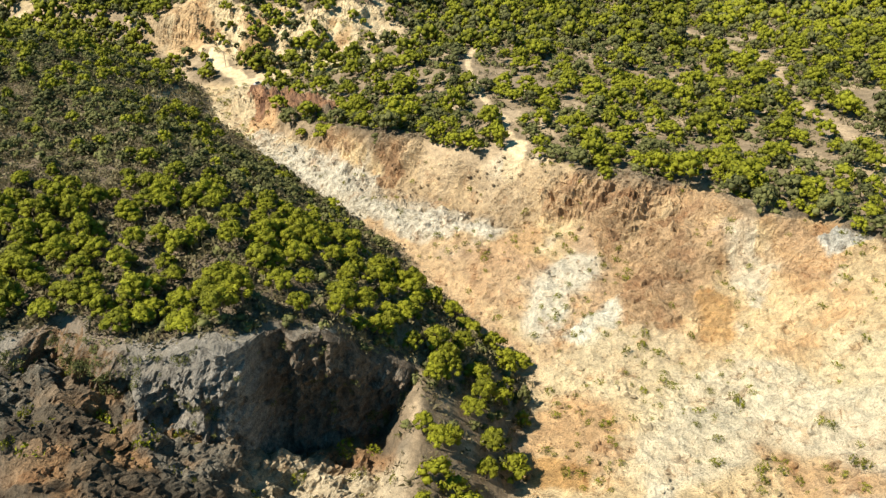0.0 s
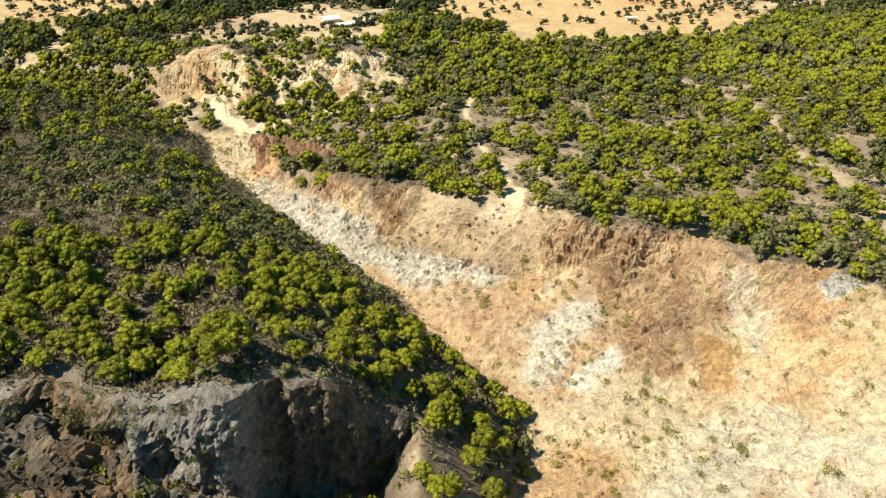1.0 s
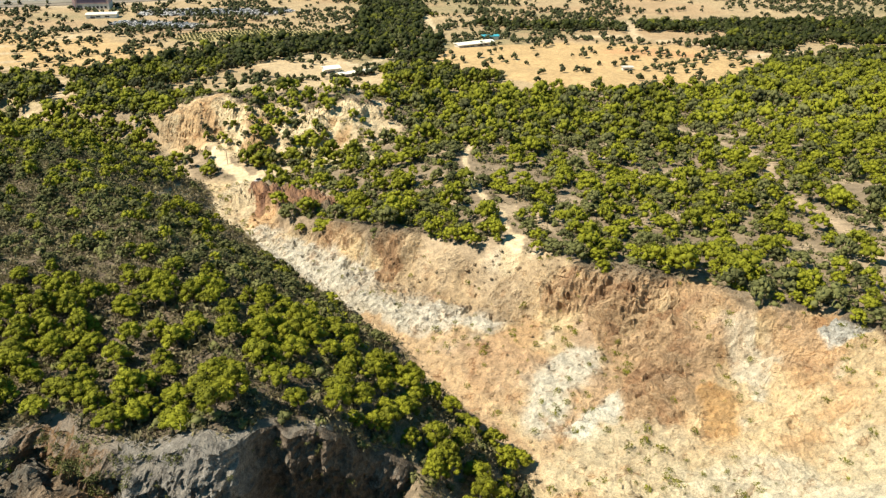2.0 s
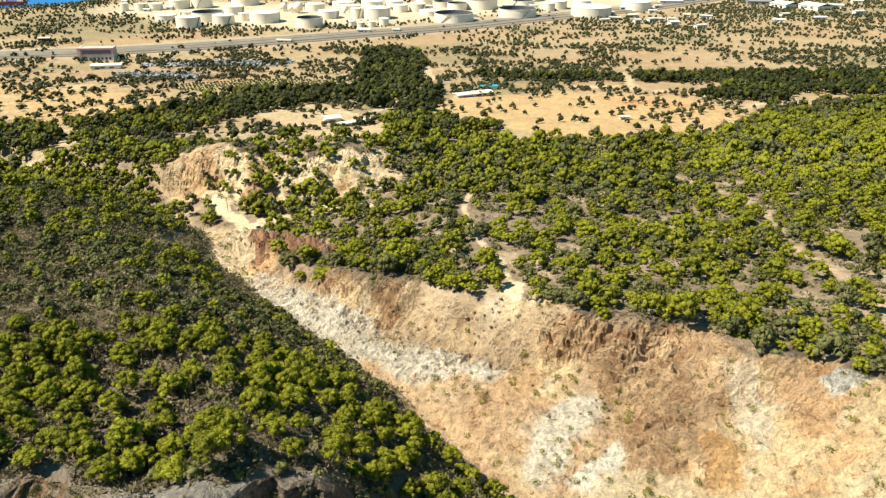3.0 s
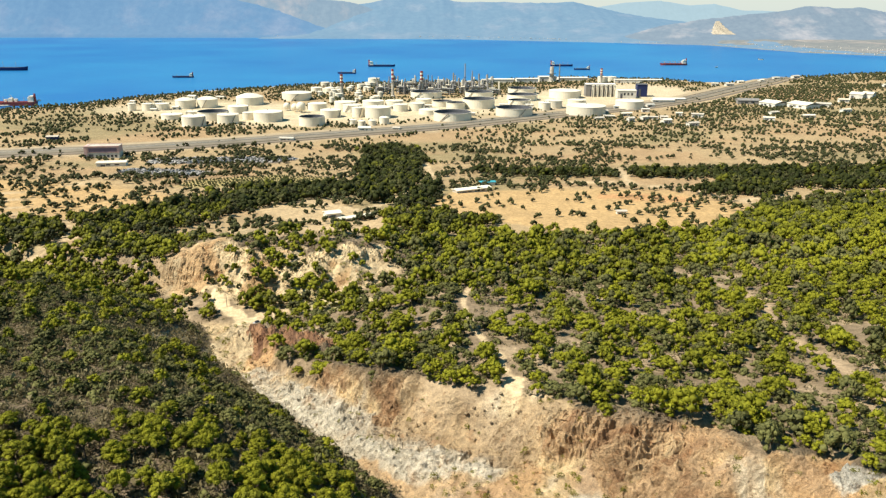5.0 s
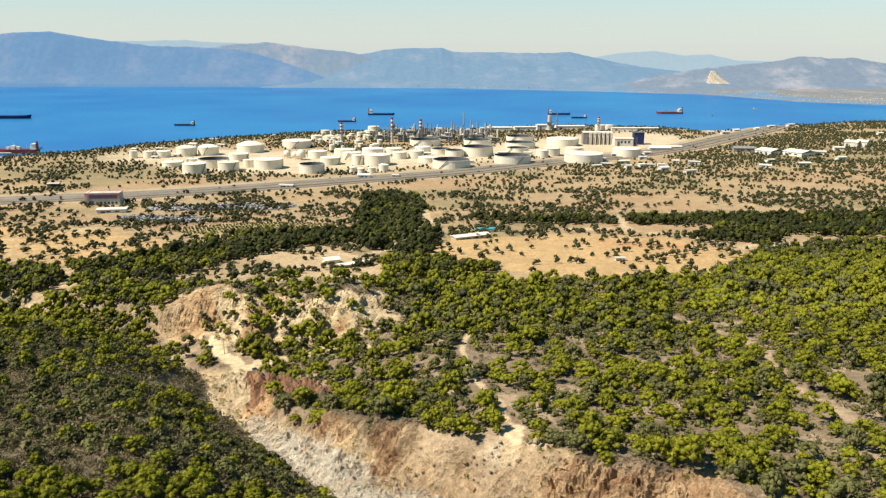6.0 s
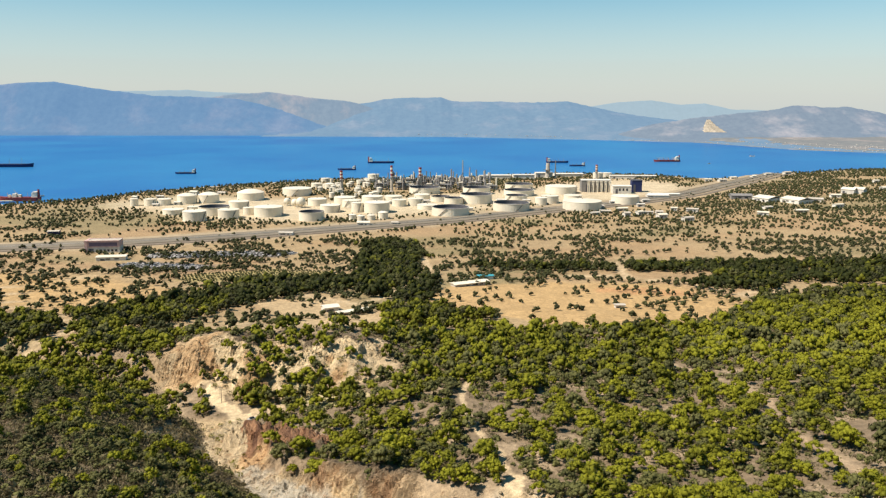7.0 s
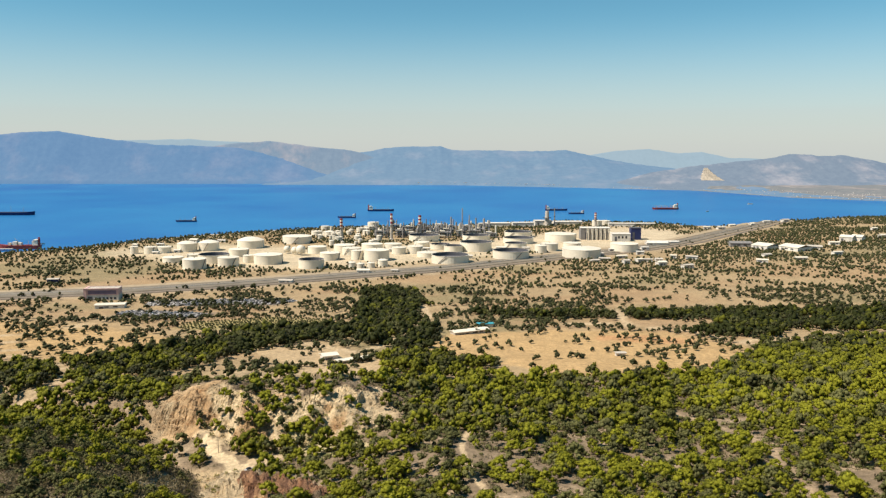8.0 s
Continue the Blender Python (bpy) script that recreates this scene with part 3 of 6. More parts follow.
    grove = np.maximum(grove, patch(x, y, [(55, 802), (104, 786), (172, 784)], 14, 53, 0.6))
    grove = np.maximum(grove, patch(x, y, [(205, 785), (295, 790), (389, 804), (470, 811)], 20, 54, 0.5))
    grove = np.maximum(grove, patch(x, y, [(245, 690), (285, 690)], 22, 55, 0.5))
    grove = np.maximum(grove, patch(x, y, [(300, 735), (480, 740)], 30, 57, 0.6) * 0.8)
    grove = np.maximum(grove, patch(x, y, [(-20, 560), (20, 540), (-10, 520)], 22, 56, 0.6))
    olives = 0.52 * ramp(fbm(x, y * 1.4, 70, 3, 161), -0.4, 0.2) + 0.6 * ramp(fbm(x, y * 2.2, 160, 3, 165) + 0.3 * n2, 0.12, 0.35)
    olives = np.maximum(olives, 0.75 * ramp(x - 260, 0, 200) * ramp(y, 850, 950) * ramp(fbm(x, y * 2.5, 90, 2, 167), -0.3, 0.2))
    yard = np.maximum(patch(x, y, [(-310, 812), (-250, 800)], 18, 71), patch(x, y, [(-290, 880), (-230, 885), (-185, 890)], 22, 72))
    col = over(col, (0.14, 0.118, 0.098), yard * 0.9)
    rows = patch(x, y, [(-215, 735), (-160, 760), (-120, 748)], 24, 73, 0.2, 0.2)
    col = over(col, (0.30, 0.25, 0.10), rows * 0.8)
    olives = np.where(rows > 0.5, 0.0, np.maximum(olives, 0.45 * yard))
    olives = np.where(left_field > 0.5, np.maximum(olives * 0.8, 0.42), olives) * (1 - 0.75 * field)
    coast = ramp(y - shore_y(x), -170, -60) * ramp(-x, -80, 60) * 0.8
    olives = np.maximum(olives, coast)
    site = patch(x, y, [(-440, 1390), (-240, 1330), (60, 1440), (300, 1540), (380, 1700)], 135, 61, 0.5, 0.6)
    olives = olives * (1 - site) * np.where(y < 1250, 0.25 + 1.35 * ramp(fbm(x, y * 1.5, 26, 3, 169), -0.12, 0.22), 1.0)
    col = over(col, (0.476, 0.391, 0.264), site * 0.85)
    hw = near_line(x, y, HIGHWAY)[0]
    corridor = ramp(52 - np.abs(hw), 0, 8)
    col = over(col, (0.34, 0.26, 0.165), corridor * 0.8)
    olives, grove = olives * (1 - 0.96 * corridor), grove * (1 - corridor)
    bare_path = np.zeros(sh)
    for half, tone, line in PATHS:
        d = np.abs(near_line(x, y, line)[0]) + 0.5 * n3 * half
        col = over(col, tone, ramp(half + 0.6 - d, 0, 0.9))
        bare_path = np.maximum(bare_path, ramp(half + 2.2 - d, 0, 1.0))
    clear = (1 - bare_path) * ramp(shore_y(x) - y, 12, 30)
    return col, rock, dens * clear, z, u, bank, np.maximum(grove, 0) * clear * (1 - hills), olives * clear * (1 - hills) * (1 - grove)


def steps(dense_lo, dense_hi, step, lo, hi, grow):
    a = list(np.arange(dense_lo, dense_hi, step))
    s = step
    while a[-1] < hi:
        s *= grow
        a.append(a[-1] + s)
    s = step
    while a[0] > lo:
        s *= grow
        a.insert(0, a[0] - s)
    return np.array(a)


def make_land():
    gx = steps(-112, 112, 0.7, -2700, 2700, 1.085)
    gy = steps(78, 335, 0.65, -420, 2450, 1.03)
    X, Y = np.meshgrid(gx, gy)
    Z = land(X, Y)[0]
    col, rock = covers(X, Y)[:2]
    nx, ny = len(gx), len(gy)
    me = bpy.data.meshes.new("ground")
    v = np.stack([X, Y, Z], -1).reshape(-1, 3)
    i = np.arange(nx * ny).reshape(ny, nx)
    f = np.stack([i[:-1, :-1], i[:-1, 1:], i[1:, 1:], i[1:, :-1]], -1).reshape(-1, 4)
    me.vertices.add(len(v))
    me.vertices.foreach_set("co", v.ravel())
    me.loops.add(f.size)
    me.loops.foreach_set("vertex_index", f.ravel())
    me.polygons.add(len(f))
    me.polygons.foreach_set("loop_start", np.arange(0, f.size, 4))
    me.polygons.foreach_set("loop_total", np.full(len(f), 4))
    me.polygons.foreach_set("use_smooth", np.ones(len(f), bool))
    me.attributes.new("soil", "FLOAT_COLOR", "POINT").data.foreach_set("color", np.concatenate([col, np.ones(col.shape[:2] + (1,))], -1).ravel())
    me.attributes.new("rock", "FLOAT", "POINT").data.foreach_set("value", rock.ravel())
    me.materials.append(GROUND)
    me.update(calc_edges=True)
    me.validate()
    return tagged(new("ground", me), "dry sandy ground with a bare eroded ravine and pine hills", "ground", kind="structure")


make_land()


def make_cliff():
    """The broken rock face of the scarp, as a sheet that follows its brink, with knobs, flutes and hollows."""
    s = np.arange(-84, -4, 0.32)
    brink = scarp_edge(s)
    for k in range(1):
        brink[1:-1] = (brink[:-2] + 2 * brink[1:-1] + brink[2:]) / 4
    top = land(s, brink + 1.2, False)[0]
    foot = land(s, brink - 7, False)[0] - 2.0
    foot = np.minimum(foot, top - 1)
    h = np.concatenate([np.linspace(0, 1, 86), [1.0, 1.0]])
    S, H = np.meshgrid(s, h)
    E, T, B = brink[None, :] + 0 * H, top[None, :] + 0 * H, foot[None, :] + 0 * H
    Z = B + (T - B) * H
    high = Z
    shelf = np.where(S < -40, 1.0, 0.25)
    bulge = ramp(S, -54, -49) * (1 - ramp(S, -37, -33))
    out = 1.4 + 1.8 * bulge + (1 - H) * (0.6 + 3.0 * shelf) + (1.9 + 1.4 * ramp(-S, 38, 46)) * ridged(S + 0.4 * high, high * 0.6, 9, 4, 501) + 1.5 * ridged(S, high * 0.8, 3.6, 4, 505) + (1.1 + 0.5 * ramp(-S, 34, 40)) * ridged(S, high, 1.8, 3, 507) + 0.7 * fbm(S, high, 0.9, 2, 509)
    out = out + shelf * 0.8 * terrace(high, 0.7 * fbm(S, high, 8, 3, 511), 4.5) * -0.5
    out = out - 2.2 * np.exp(-((S + 26) / 8) ** 2 - ((H - 0.4) / 0.3) ** 2)
    out = out * (1 - 0.45 * ramp(H, 0.8, 1.0)) - 0.4 * ramp(H, 0.8, 1.0)
    Z = Z + 0.5 * fbm(S, high * 0, 2.6, 3, 523) * ramp(H, 0.7, 1.0)
    out[-2:], Z[-2:] = 0.1, T[-2:] + 0.3
    out[-1], Z[-1] = -2.5, T[-1] + 0.05
    out = out * ramp(np.minimum(S + 84, -4 - S), 0, 4) 
    X, Y = S + 0.5 * fbm(S, high, 4, 3, 515), E - out
    i = np.arange(X.size).reshape(X.shape)
    f = np.stack([i[:-1, :-1], i[:-1, 1:], i[1:, 1:], i[1:, :-1]], -1).reshape(-1, 4)
    me = mesh_from("cliff", np.stack([X, Y, Z], -1).reshape(-1, 3), f, CLIFF, False)
    rust = ramp(-S + 3 * fbm(S, Z, 5, 3, 531), 52, 58) * ramp(S, -76, -70)
    tone = np.array((0.25, 0.22, 0.183)) + (np.array((0.23, 0.135, 0.068)) - np.array((0.25, 0.22, 0.183))) * rust[..., None]
    tone = tone + (np.array((0.155, 0.115, 0.08)) - tone) * (ramp(S, -34, -30) * ramp(S + 60 * H, -50, 10))[..., None]
    me.attributes.new("soil", "FLOAT_COLOR", "POINT").data.foreach_set("color", np.concatenate([tone, np.ones(S.shape + (1,))], -1).ravel().astype(np.float32))
    return tagged(new("cliff", me), "dark broken rock face below the wooded hill", "cliff", kind="structure")


make_cliff()


def make_crag(line, half, amp, label, seed, step=0.48):
    """Broken rock that juts from a slope: pushed out and up from the land along a line, knob by knob."""
    xs = np.arange(min(p[0] for p in line) - 1.4 * half, max(p[0] for p in line) + 1.4 * half, step)
    ys = np.arange(min(p[1] for p in line) - 1.4 * half, max(p[1] for p in line) + 1.4 * half, step)
    X, Y = np.meshgrid(xs, ys)
    Z = land(X, Y)[0]
    m = patch(X, Y, line, half, seed, 0.55, 0.5)
    cx, cy = sum(p[0] for p in line) / len(line), sum(p[1] for p in line) / len(line)
    e = np.array([cx + 5, cx - 5, cx, cx]), np.array([cy, cy, cy + 5, cy - 5])
    hz = land(*e, False)[0]
    g = np.array([hz[1] - hz[0], hz[3] - hz[2]])
    g = g / (np.linalg.norm(g) + 1e-6)
    along, down = X * g[1] - Y * g[0], (X * g[0] + Y * g[1]) * 0.6 + Z * 0.8
    d = amp * (0.45 + 0.55 * ridged(along + 0.5 * down, down * 1.1, 6.5, 3, seed) + 0.9 * fbm(along, down * 1.3, 3.4, 4, seed + 2, 0.65) + 0.4 * ridged(along - 0.4 * down, down, 2.9, 3, seed + 4) + 0.25 * ridged(along, down * 1.4, 1.3, 2, seed + 8))
    d = np.maximum(d, -0.3) * m
    i = np.arange(X.size).reshape(X.shape)
    f = np.stack([i[:-1, :-1], i[:-1, 1:], i[1:, 1:], i[1:, :-1]], -1)[(m[:-1, :-1] + m[1:, 1:]) > 0.02]
    used, f = np.unique(f, return_inverse=True)
    v = np.stack([X + g[0] * 0.8 * d, Y + g[1] * 0.8 * d, Z + 0.65 * d - 0.5 * (1 - m)], -1).reshape(-1, 3)[used]
    me = mesh_from("rock_outcrop", v, f.reshape(-1, 4), GROUND)
    col, rock = covers(X, Y)[:2]
    c = np.concatenate([col, np.ones(X.shape + (1,))], -1).reshape(-1, 4)[used]
    me.attributes.new("soil", "FLOAT_COLOR", "POINT").data.foreach_set("color", c.ravel().astype(np.float32))
    me.attributes.new("rock", "FLOAT", "POINT").data.foreach_set("value", np.ones(len(c), np.float32))
    return tagged(new("rock_outcrop", me), label, "rock outcrop", kind="structure")


make_crag([(-81, 312), (-64, 307), (-48, 292)], 8, 5.0, "long red-brown rock outcrop above the clay track", 1)
make_crag([(-42, 268), (-28, 258), (-14, 246)], 7.0, 1.9, "red-brown crag at the brink of the ravine", 2)
make_crag([(40, 203), (51, 198), (60, 196)], 8.5, 3.0, "broad red-brown crag under the pines", 4)
make_crag([(52, 186), (62, 179), (60, 168), (54, 157)], 8, 3.0, "brown broken crag in the middle of the bank", 5)
make_crag([(70, 186), (88, 180)], 6, 2.0, "brown rocky brow below the pine wood", 6)
make_crag([(-72, 284), (-50, 258), (-30, 240)], 9, 1.3, "pale chalky rock ribs of the ravine wall", 7)
make_crag([(-22, 230), (0, 214), (16, 206)], 9, 1.6, "grey-white weathered rock on the bank", 8)
make_crag([(98, 163), (105, 166)], 4.5, 1.6, "pale grey boulder-like outcrop near the brink", 9)
make_crag([(22, 214), (30, 206)], 6, 1.2, "tan crumbling rock step below the pines", 10)
make_crag([(-136, 404), (-116, 402), (-104, 404)], 11, 1.5, "bare tan erosion face of the mound", 11, 0.7)
make_crag([(-72, 398), (-46, 402), (-30, 408)], 11, 1.5, "bare tan erosion face of the mound", 12, 0.7)
make_crag([(70, 150), (84, 160), (104, 146)], 17, 1.2, "crumbling tan ledges on the upper bank", 13)
make_crag([(14, 176), (34, 160), (40, 140)], 15, 0.75, "low crumbling ribs on the sandy bank", 14)
make_crag([(44, 116), (64, 126), (88, 118)], 18, 0.8, "low crumbling ribs on the pale lower bank", 15)
make_crag([(-76, 94), (-58, 90), (-40, 90), (-18, 94)], 10, 3.0, "broken rusty rock at the foot of the cliff", 16, 0.32)


def make_rubble():
    """Loose stones on the bare bank and below the cliff."""
    r = np.random.default_rng(41)
    x, y = r.uniform(-100, 118, 12000), r.uniform(84, 345, 12000)
    col, rock = covers(x, y)[:2]
    m = (rock > 0.6) & (r.uniform(0, 1, len(x)) < 0.25 + 0.75 * ramp(fbm(x, y, 14, 3, 43), 0.0, 0.3))
    x, y, col = x[m], y[m], col[m]
    z = land(x, y)[0]
    bm = bmesh.new()
    bmesh.ops.create_icosphere(bm, subdivisions=1, radius=1.0)
    iv, jf = np.array([v.co[:] for v in bm.verts]), np.array([[v.index for v in q.verts] for q in bm.faces])
    bm.free()
    n = len(x)
    size = 0.14 + 0.75 * r.uniform(0, 1, n) ** 4
    V = iv[None] * r.uniform(0.6, 1.3, (n, len(iv), 1)) * size[:, None, None] * r.uniform(0.6, 1.3, (n, 1, 3)) + np.stack([x, y, z + 0.35], -1)[:, None, :]
    F = (jf[None] + (np.arange(n) * len(iv))[:, None, None]).reshape(-1, 3)
    me = mesh_from("rubble", V.reshape(-1, 3), F, GROUND)
    c = np.repeat(np.concatenate([col * r.uniform(0.6, 1.0, (n, 1)), np.ones((n, 1))], -1), len(iv), axis=0)
    me.attributes.new("soil", "FLOAT_COLOR", "POINT").data.foreach_set("color", c.ravel().astype(np.float32))
    me.attributes.new("rock", "FLOAT", "POINT").data.foreach_set("value", np.ones(len(c), np.float32))
    return tagged(new("rubble", me), "loose pale and rusty stones on the bare bank", "rubble", kind="stuff")


make_rubble()

bm = bmesh.new()
bmesh.ops.create_grid(bm, x_segments=40, y_segments=40, size=1.0, matrix=Matrix.Translation((0, 3300, 0)) @ Matrix.Diagonal((5200, 3000, 1, 1)))
tagged(part("water", bm, SEA), "deep blue calm sea of a wide bay", "sea", kind="structure")
from mathutils.bvhtree import BVHTree


# ---------------------------------------------------------------- far shore and mountains
def make_range(name, x0, x1, front, y_top, crest, seed, mat, label, rough=1.0, nx=300):
    """A ridge: front(x) is its foot's line, crest its height along x; gullies run down its flank."""
    gx, gq = np.linspace(x0, x1, nx), np.concatenate([np.linspace(0, 1, 40), [1.08, 1.25]])
    X, Q = np.meshgrid(gx, gq)
    F = front(X)
    Y = F + (y_top - F) * Q
    top = np.maximum(curve(X, *crest) + rough * (5 * fbm(X, X * 0, 90, 4, seed) + 3.5 * ridged(X, X * 0, 55, 3, seed + 9)), 2)
    flank = np.where(Q < 1, 0.06 * ramp(Q, 0, 0.05) + 0.94 * Q ** 1.5, 1 - 1.6 * (Q - 1))
    Z = top * flank + rough * (0.09 * top * ridged(X + 60 * fbm(X, Y, 200, 2, seed), Y * 0.35, 170, 5, seed + 3)) * ramp(Q, 0.05, 0.6) * (1 - ramp(Q, 0.75, 1.0))
    Z[0] = -4
    i = np.arange(X.size).reshape(X.shape)
    f = np.stack([i[:-1, :-1], i[:-1, 1:], i[1:, 1:], i[1:, :-1]], -1).reshape(-1, 4)
    me = mesh_from(name, np.stack([X, Y, Z], -1).reshape(-1, 3), f, mat, True)
    return tagged(new(name, me), label, "mountain", kind="structure")


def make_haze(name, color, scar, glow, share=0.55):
    """Distant hills seen through blue air: part reflected light, the haze added as emission."""
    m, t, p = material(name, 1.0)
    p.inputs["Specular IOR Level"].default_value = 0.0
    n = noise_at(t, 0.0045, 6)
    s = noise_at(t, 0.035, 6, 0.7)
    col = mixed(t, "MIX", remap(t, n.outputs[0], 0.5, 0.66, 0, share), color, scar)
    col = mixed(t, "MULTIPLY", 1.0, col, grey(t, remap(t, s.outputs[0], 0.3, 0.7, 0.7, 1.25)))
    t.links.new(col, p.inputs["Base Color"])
    # blue haze of the distance, put into the surface as a glow
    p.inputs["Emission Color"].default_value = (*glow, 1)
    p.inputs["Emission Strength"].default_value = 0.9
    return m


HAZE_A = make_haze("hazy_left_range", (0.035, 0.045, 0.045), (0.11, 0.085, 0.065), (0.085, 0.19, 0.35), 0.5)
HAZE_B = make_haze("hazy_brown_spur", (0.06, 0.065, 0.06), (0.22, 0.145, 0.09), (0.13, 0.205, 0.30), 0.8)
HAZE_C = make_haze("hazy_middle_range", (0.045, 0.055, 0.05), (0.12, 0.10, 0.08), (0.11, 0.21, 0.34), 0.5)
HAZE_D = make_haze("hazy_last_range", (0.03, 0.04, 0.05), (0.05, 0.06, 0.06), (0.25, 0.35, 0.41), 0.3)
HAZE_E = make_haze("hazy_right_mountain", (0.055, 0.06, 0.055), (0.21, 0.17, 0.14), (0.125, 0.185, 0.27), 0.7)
HAZE_F = make_haze("hazy_far_coast", (0.11, 0.105, 0.075), (0.28, 0.21, 0.15), (0.09, 0.115, 0.165), 0.8)


def west_foot(x):
    return 4225 + 12 * vnoise(x / 130, x * 0, 210)


def east_foot(x):
    return curve(x, (-700, 4120), (100, 4080), (690, 3810), (865, 3720), (1185, 3545), (1246, 3365), (1372, 3055), (1611, 2826), (2800, 2300)) + 8 * vnoise(x / 70, x * 0, 211)


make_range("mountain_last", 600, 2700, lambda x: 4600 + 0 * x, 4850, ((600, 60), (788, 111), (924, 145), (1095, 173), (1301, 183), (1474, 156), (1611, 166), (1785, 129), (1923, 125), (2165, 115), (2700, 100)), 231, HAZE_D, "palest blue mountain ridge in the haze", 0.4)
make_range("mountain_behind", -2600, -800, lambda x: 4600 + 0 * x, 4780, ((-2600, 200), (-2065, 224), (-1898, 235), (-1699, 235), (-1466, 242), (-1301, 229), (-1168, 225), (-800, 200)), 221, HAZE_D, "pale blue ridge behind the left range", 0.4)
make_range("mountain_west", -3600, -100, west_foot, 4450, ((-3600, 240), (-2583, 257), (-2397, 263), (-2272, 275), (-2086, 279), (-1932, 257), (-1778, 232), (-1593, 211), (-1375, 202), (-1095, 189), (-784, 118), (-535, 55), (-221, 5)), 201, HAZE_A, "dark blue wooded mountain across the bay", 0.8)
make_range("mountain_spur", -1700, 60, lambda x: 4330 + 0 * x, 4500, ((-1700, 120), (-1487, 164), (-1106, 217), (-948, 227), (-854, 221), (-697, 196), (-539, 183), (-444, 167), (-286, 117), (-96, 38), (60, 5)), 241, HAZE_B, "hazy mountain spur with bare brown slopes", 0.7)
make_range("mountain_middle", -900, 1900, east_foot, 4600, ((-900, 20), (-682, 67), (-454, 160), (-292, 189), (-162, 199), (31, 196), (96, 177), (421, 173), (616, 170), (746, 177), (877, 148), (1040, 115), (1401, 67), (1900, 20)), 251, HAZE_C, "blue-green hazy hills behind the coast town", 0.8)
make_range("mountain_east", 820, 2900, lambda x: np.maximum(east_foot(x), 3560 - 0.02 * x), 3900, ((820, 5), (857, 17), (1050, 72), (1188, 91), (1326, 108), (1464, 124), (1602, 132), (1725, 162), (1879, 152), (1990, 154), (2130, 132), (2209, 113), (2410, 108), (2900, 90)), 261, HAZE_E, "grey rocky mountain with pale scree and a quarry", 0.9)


def make_far_coast():
    """Low farmland on the far side of the bay."""
    gx, gq = np.linspace(1150, 2800, 130), np.linspace(0, 1, 24)
    X, Q = np.meshgrid(gx, gq)
    F = east_foot(X) - 6
    Y = F + (np.maximum(3750 - F, 60)) * Q
    Z = 1.5 + 26 * Q ** 1.4 + 3 * fbm(X, Y, 80, 3, 271)
    Z[0] = -3
    i = np.arange(X.size).reshape(X.shape)
    f = np.stack([i[:-1, :-1], i[:-1, 1:], i[1:, 1:], i[1:, :-1]], -1).reshape(-1, 4)
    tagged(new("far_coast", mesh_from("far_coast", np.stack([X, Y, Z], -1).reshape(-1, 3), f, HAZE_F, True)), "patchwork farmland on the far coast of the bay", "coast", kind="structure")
    # quarry cut and white specks of the towns
    me = bpy.data.objects["mountain_east"].data
    tree = BVHTree.FromPolygons([v.co for v in me.vertices], [q.vertices for q in me.polygons])
    bm, rows = bmesh.new(), []
    for j in range(15):
        q = j / 14
        zz = 40 + 54 * q
        x0, x1 = 1238 + 66 * q ** 1.3, 1340 - 22 * q
        row = []
        for i in range(19):
            px = x0 + (x1 - x0) * i / 18 + 3.0 * math.sin(j * 2.3 + (i > 9))
            hit = tree.ray_cast(Vector((px, 2000, zz)), Vector((0, 1, 0)))[0]
            py = (hit.y if hit else 3700) - 9 + 1.2 * (j % 3) + 1.5 * math.sin(i * 1.7 + j)
            edge = i in (0, 18) or j in (0, 14)
            row.append(bm.verts.new((px, py + 5 * edge, zz)))
        rows.append(row)
    for a, b in zip(rows, rows[1:]):
        for i in range(18):
            bm.faces.new((a[i], a[i + 1], b[i + 1], b[i]))
    tagged(part("quarry", bm, plain("quarry_stone", (0.36, 0.31, 0.24), 1.0, scale=0.03, spread=0.25)), "pale stone quarry cut into the grey mountain", "quarry", kind="structure")
    r = np.random.default_rng(12)
    V, F2 = [], []
    spots = [(r.uniform(-2300, -100), None) for k in range(46)] + [(r.uniform(-100, 1250), None) for k in range(150)] + [(r.uniform(1300, 2300), 1) for k in range(230)]
    for px, inland in spots:
        fy = float(west_foot(np.array([px]))[0]) if px < -100 else float(east_foot(np.array([px]))[0])
        q = r.uniform(0.02, 0.5) if inland else 0.0
        py = fy + (q * max(3750 - fy, 60) if inland else r.uniform(16, 44))
        pz = 1.5 + 26 * q ** 1.4 if inland else (r.uniform(9, 12) if px < 620 else r.uniform(2, 4))
        w, d, h = r.uniform(3, 7.5), r.uniform(3, 6), r.uniform(2, 3.4)
        n = len(V)
        V += [(px + sx * w / 2, py + sy * d / 2, pz + sz * h) for sz in (0, 1) for sy in (-1, 1) for sx in (-1, 1)]
        F2 += [(n, n + 1, n + 5, n + 4), (n + 2, n + 6, n + 7, n + 3), (n, n + 4, n + 6, n + 2), (n + 1, n + 3, n + 7, n + 5), (n + 4, n + 5, n + 7, n + 6)]
    tagged(new("far_houses", mesh_from("far_houses", V, F2, plain("far_house_walls", (0.50, 0.47, 0.43), 0.9))), "tiny pale houses along the far coast", "houses", kind="stuff")


make_far_coast()
# ---------------------------------------------------------------- plants
def ico(level):
    bm = bmesh.new()
    bmesh.ops.create_icosphere(bm, subdivisions=level, radius=1.0)
    v = np.array([p.co[:] for p in bm.verts])
    f = np.array([[p.index for p in q.verts] for q in bm.faces])
    bm.free()
    return v, f


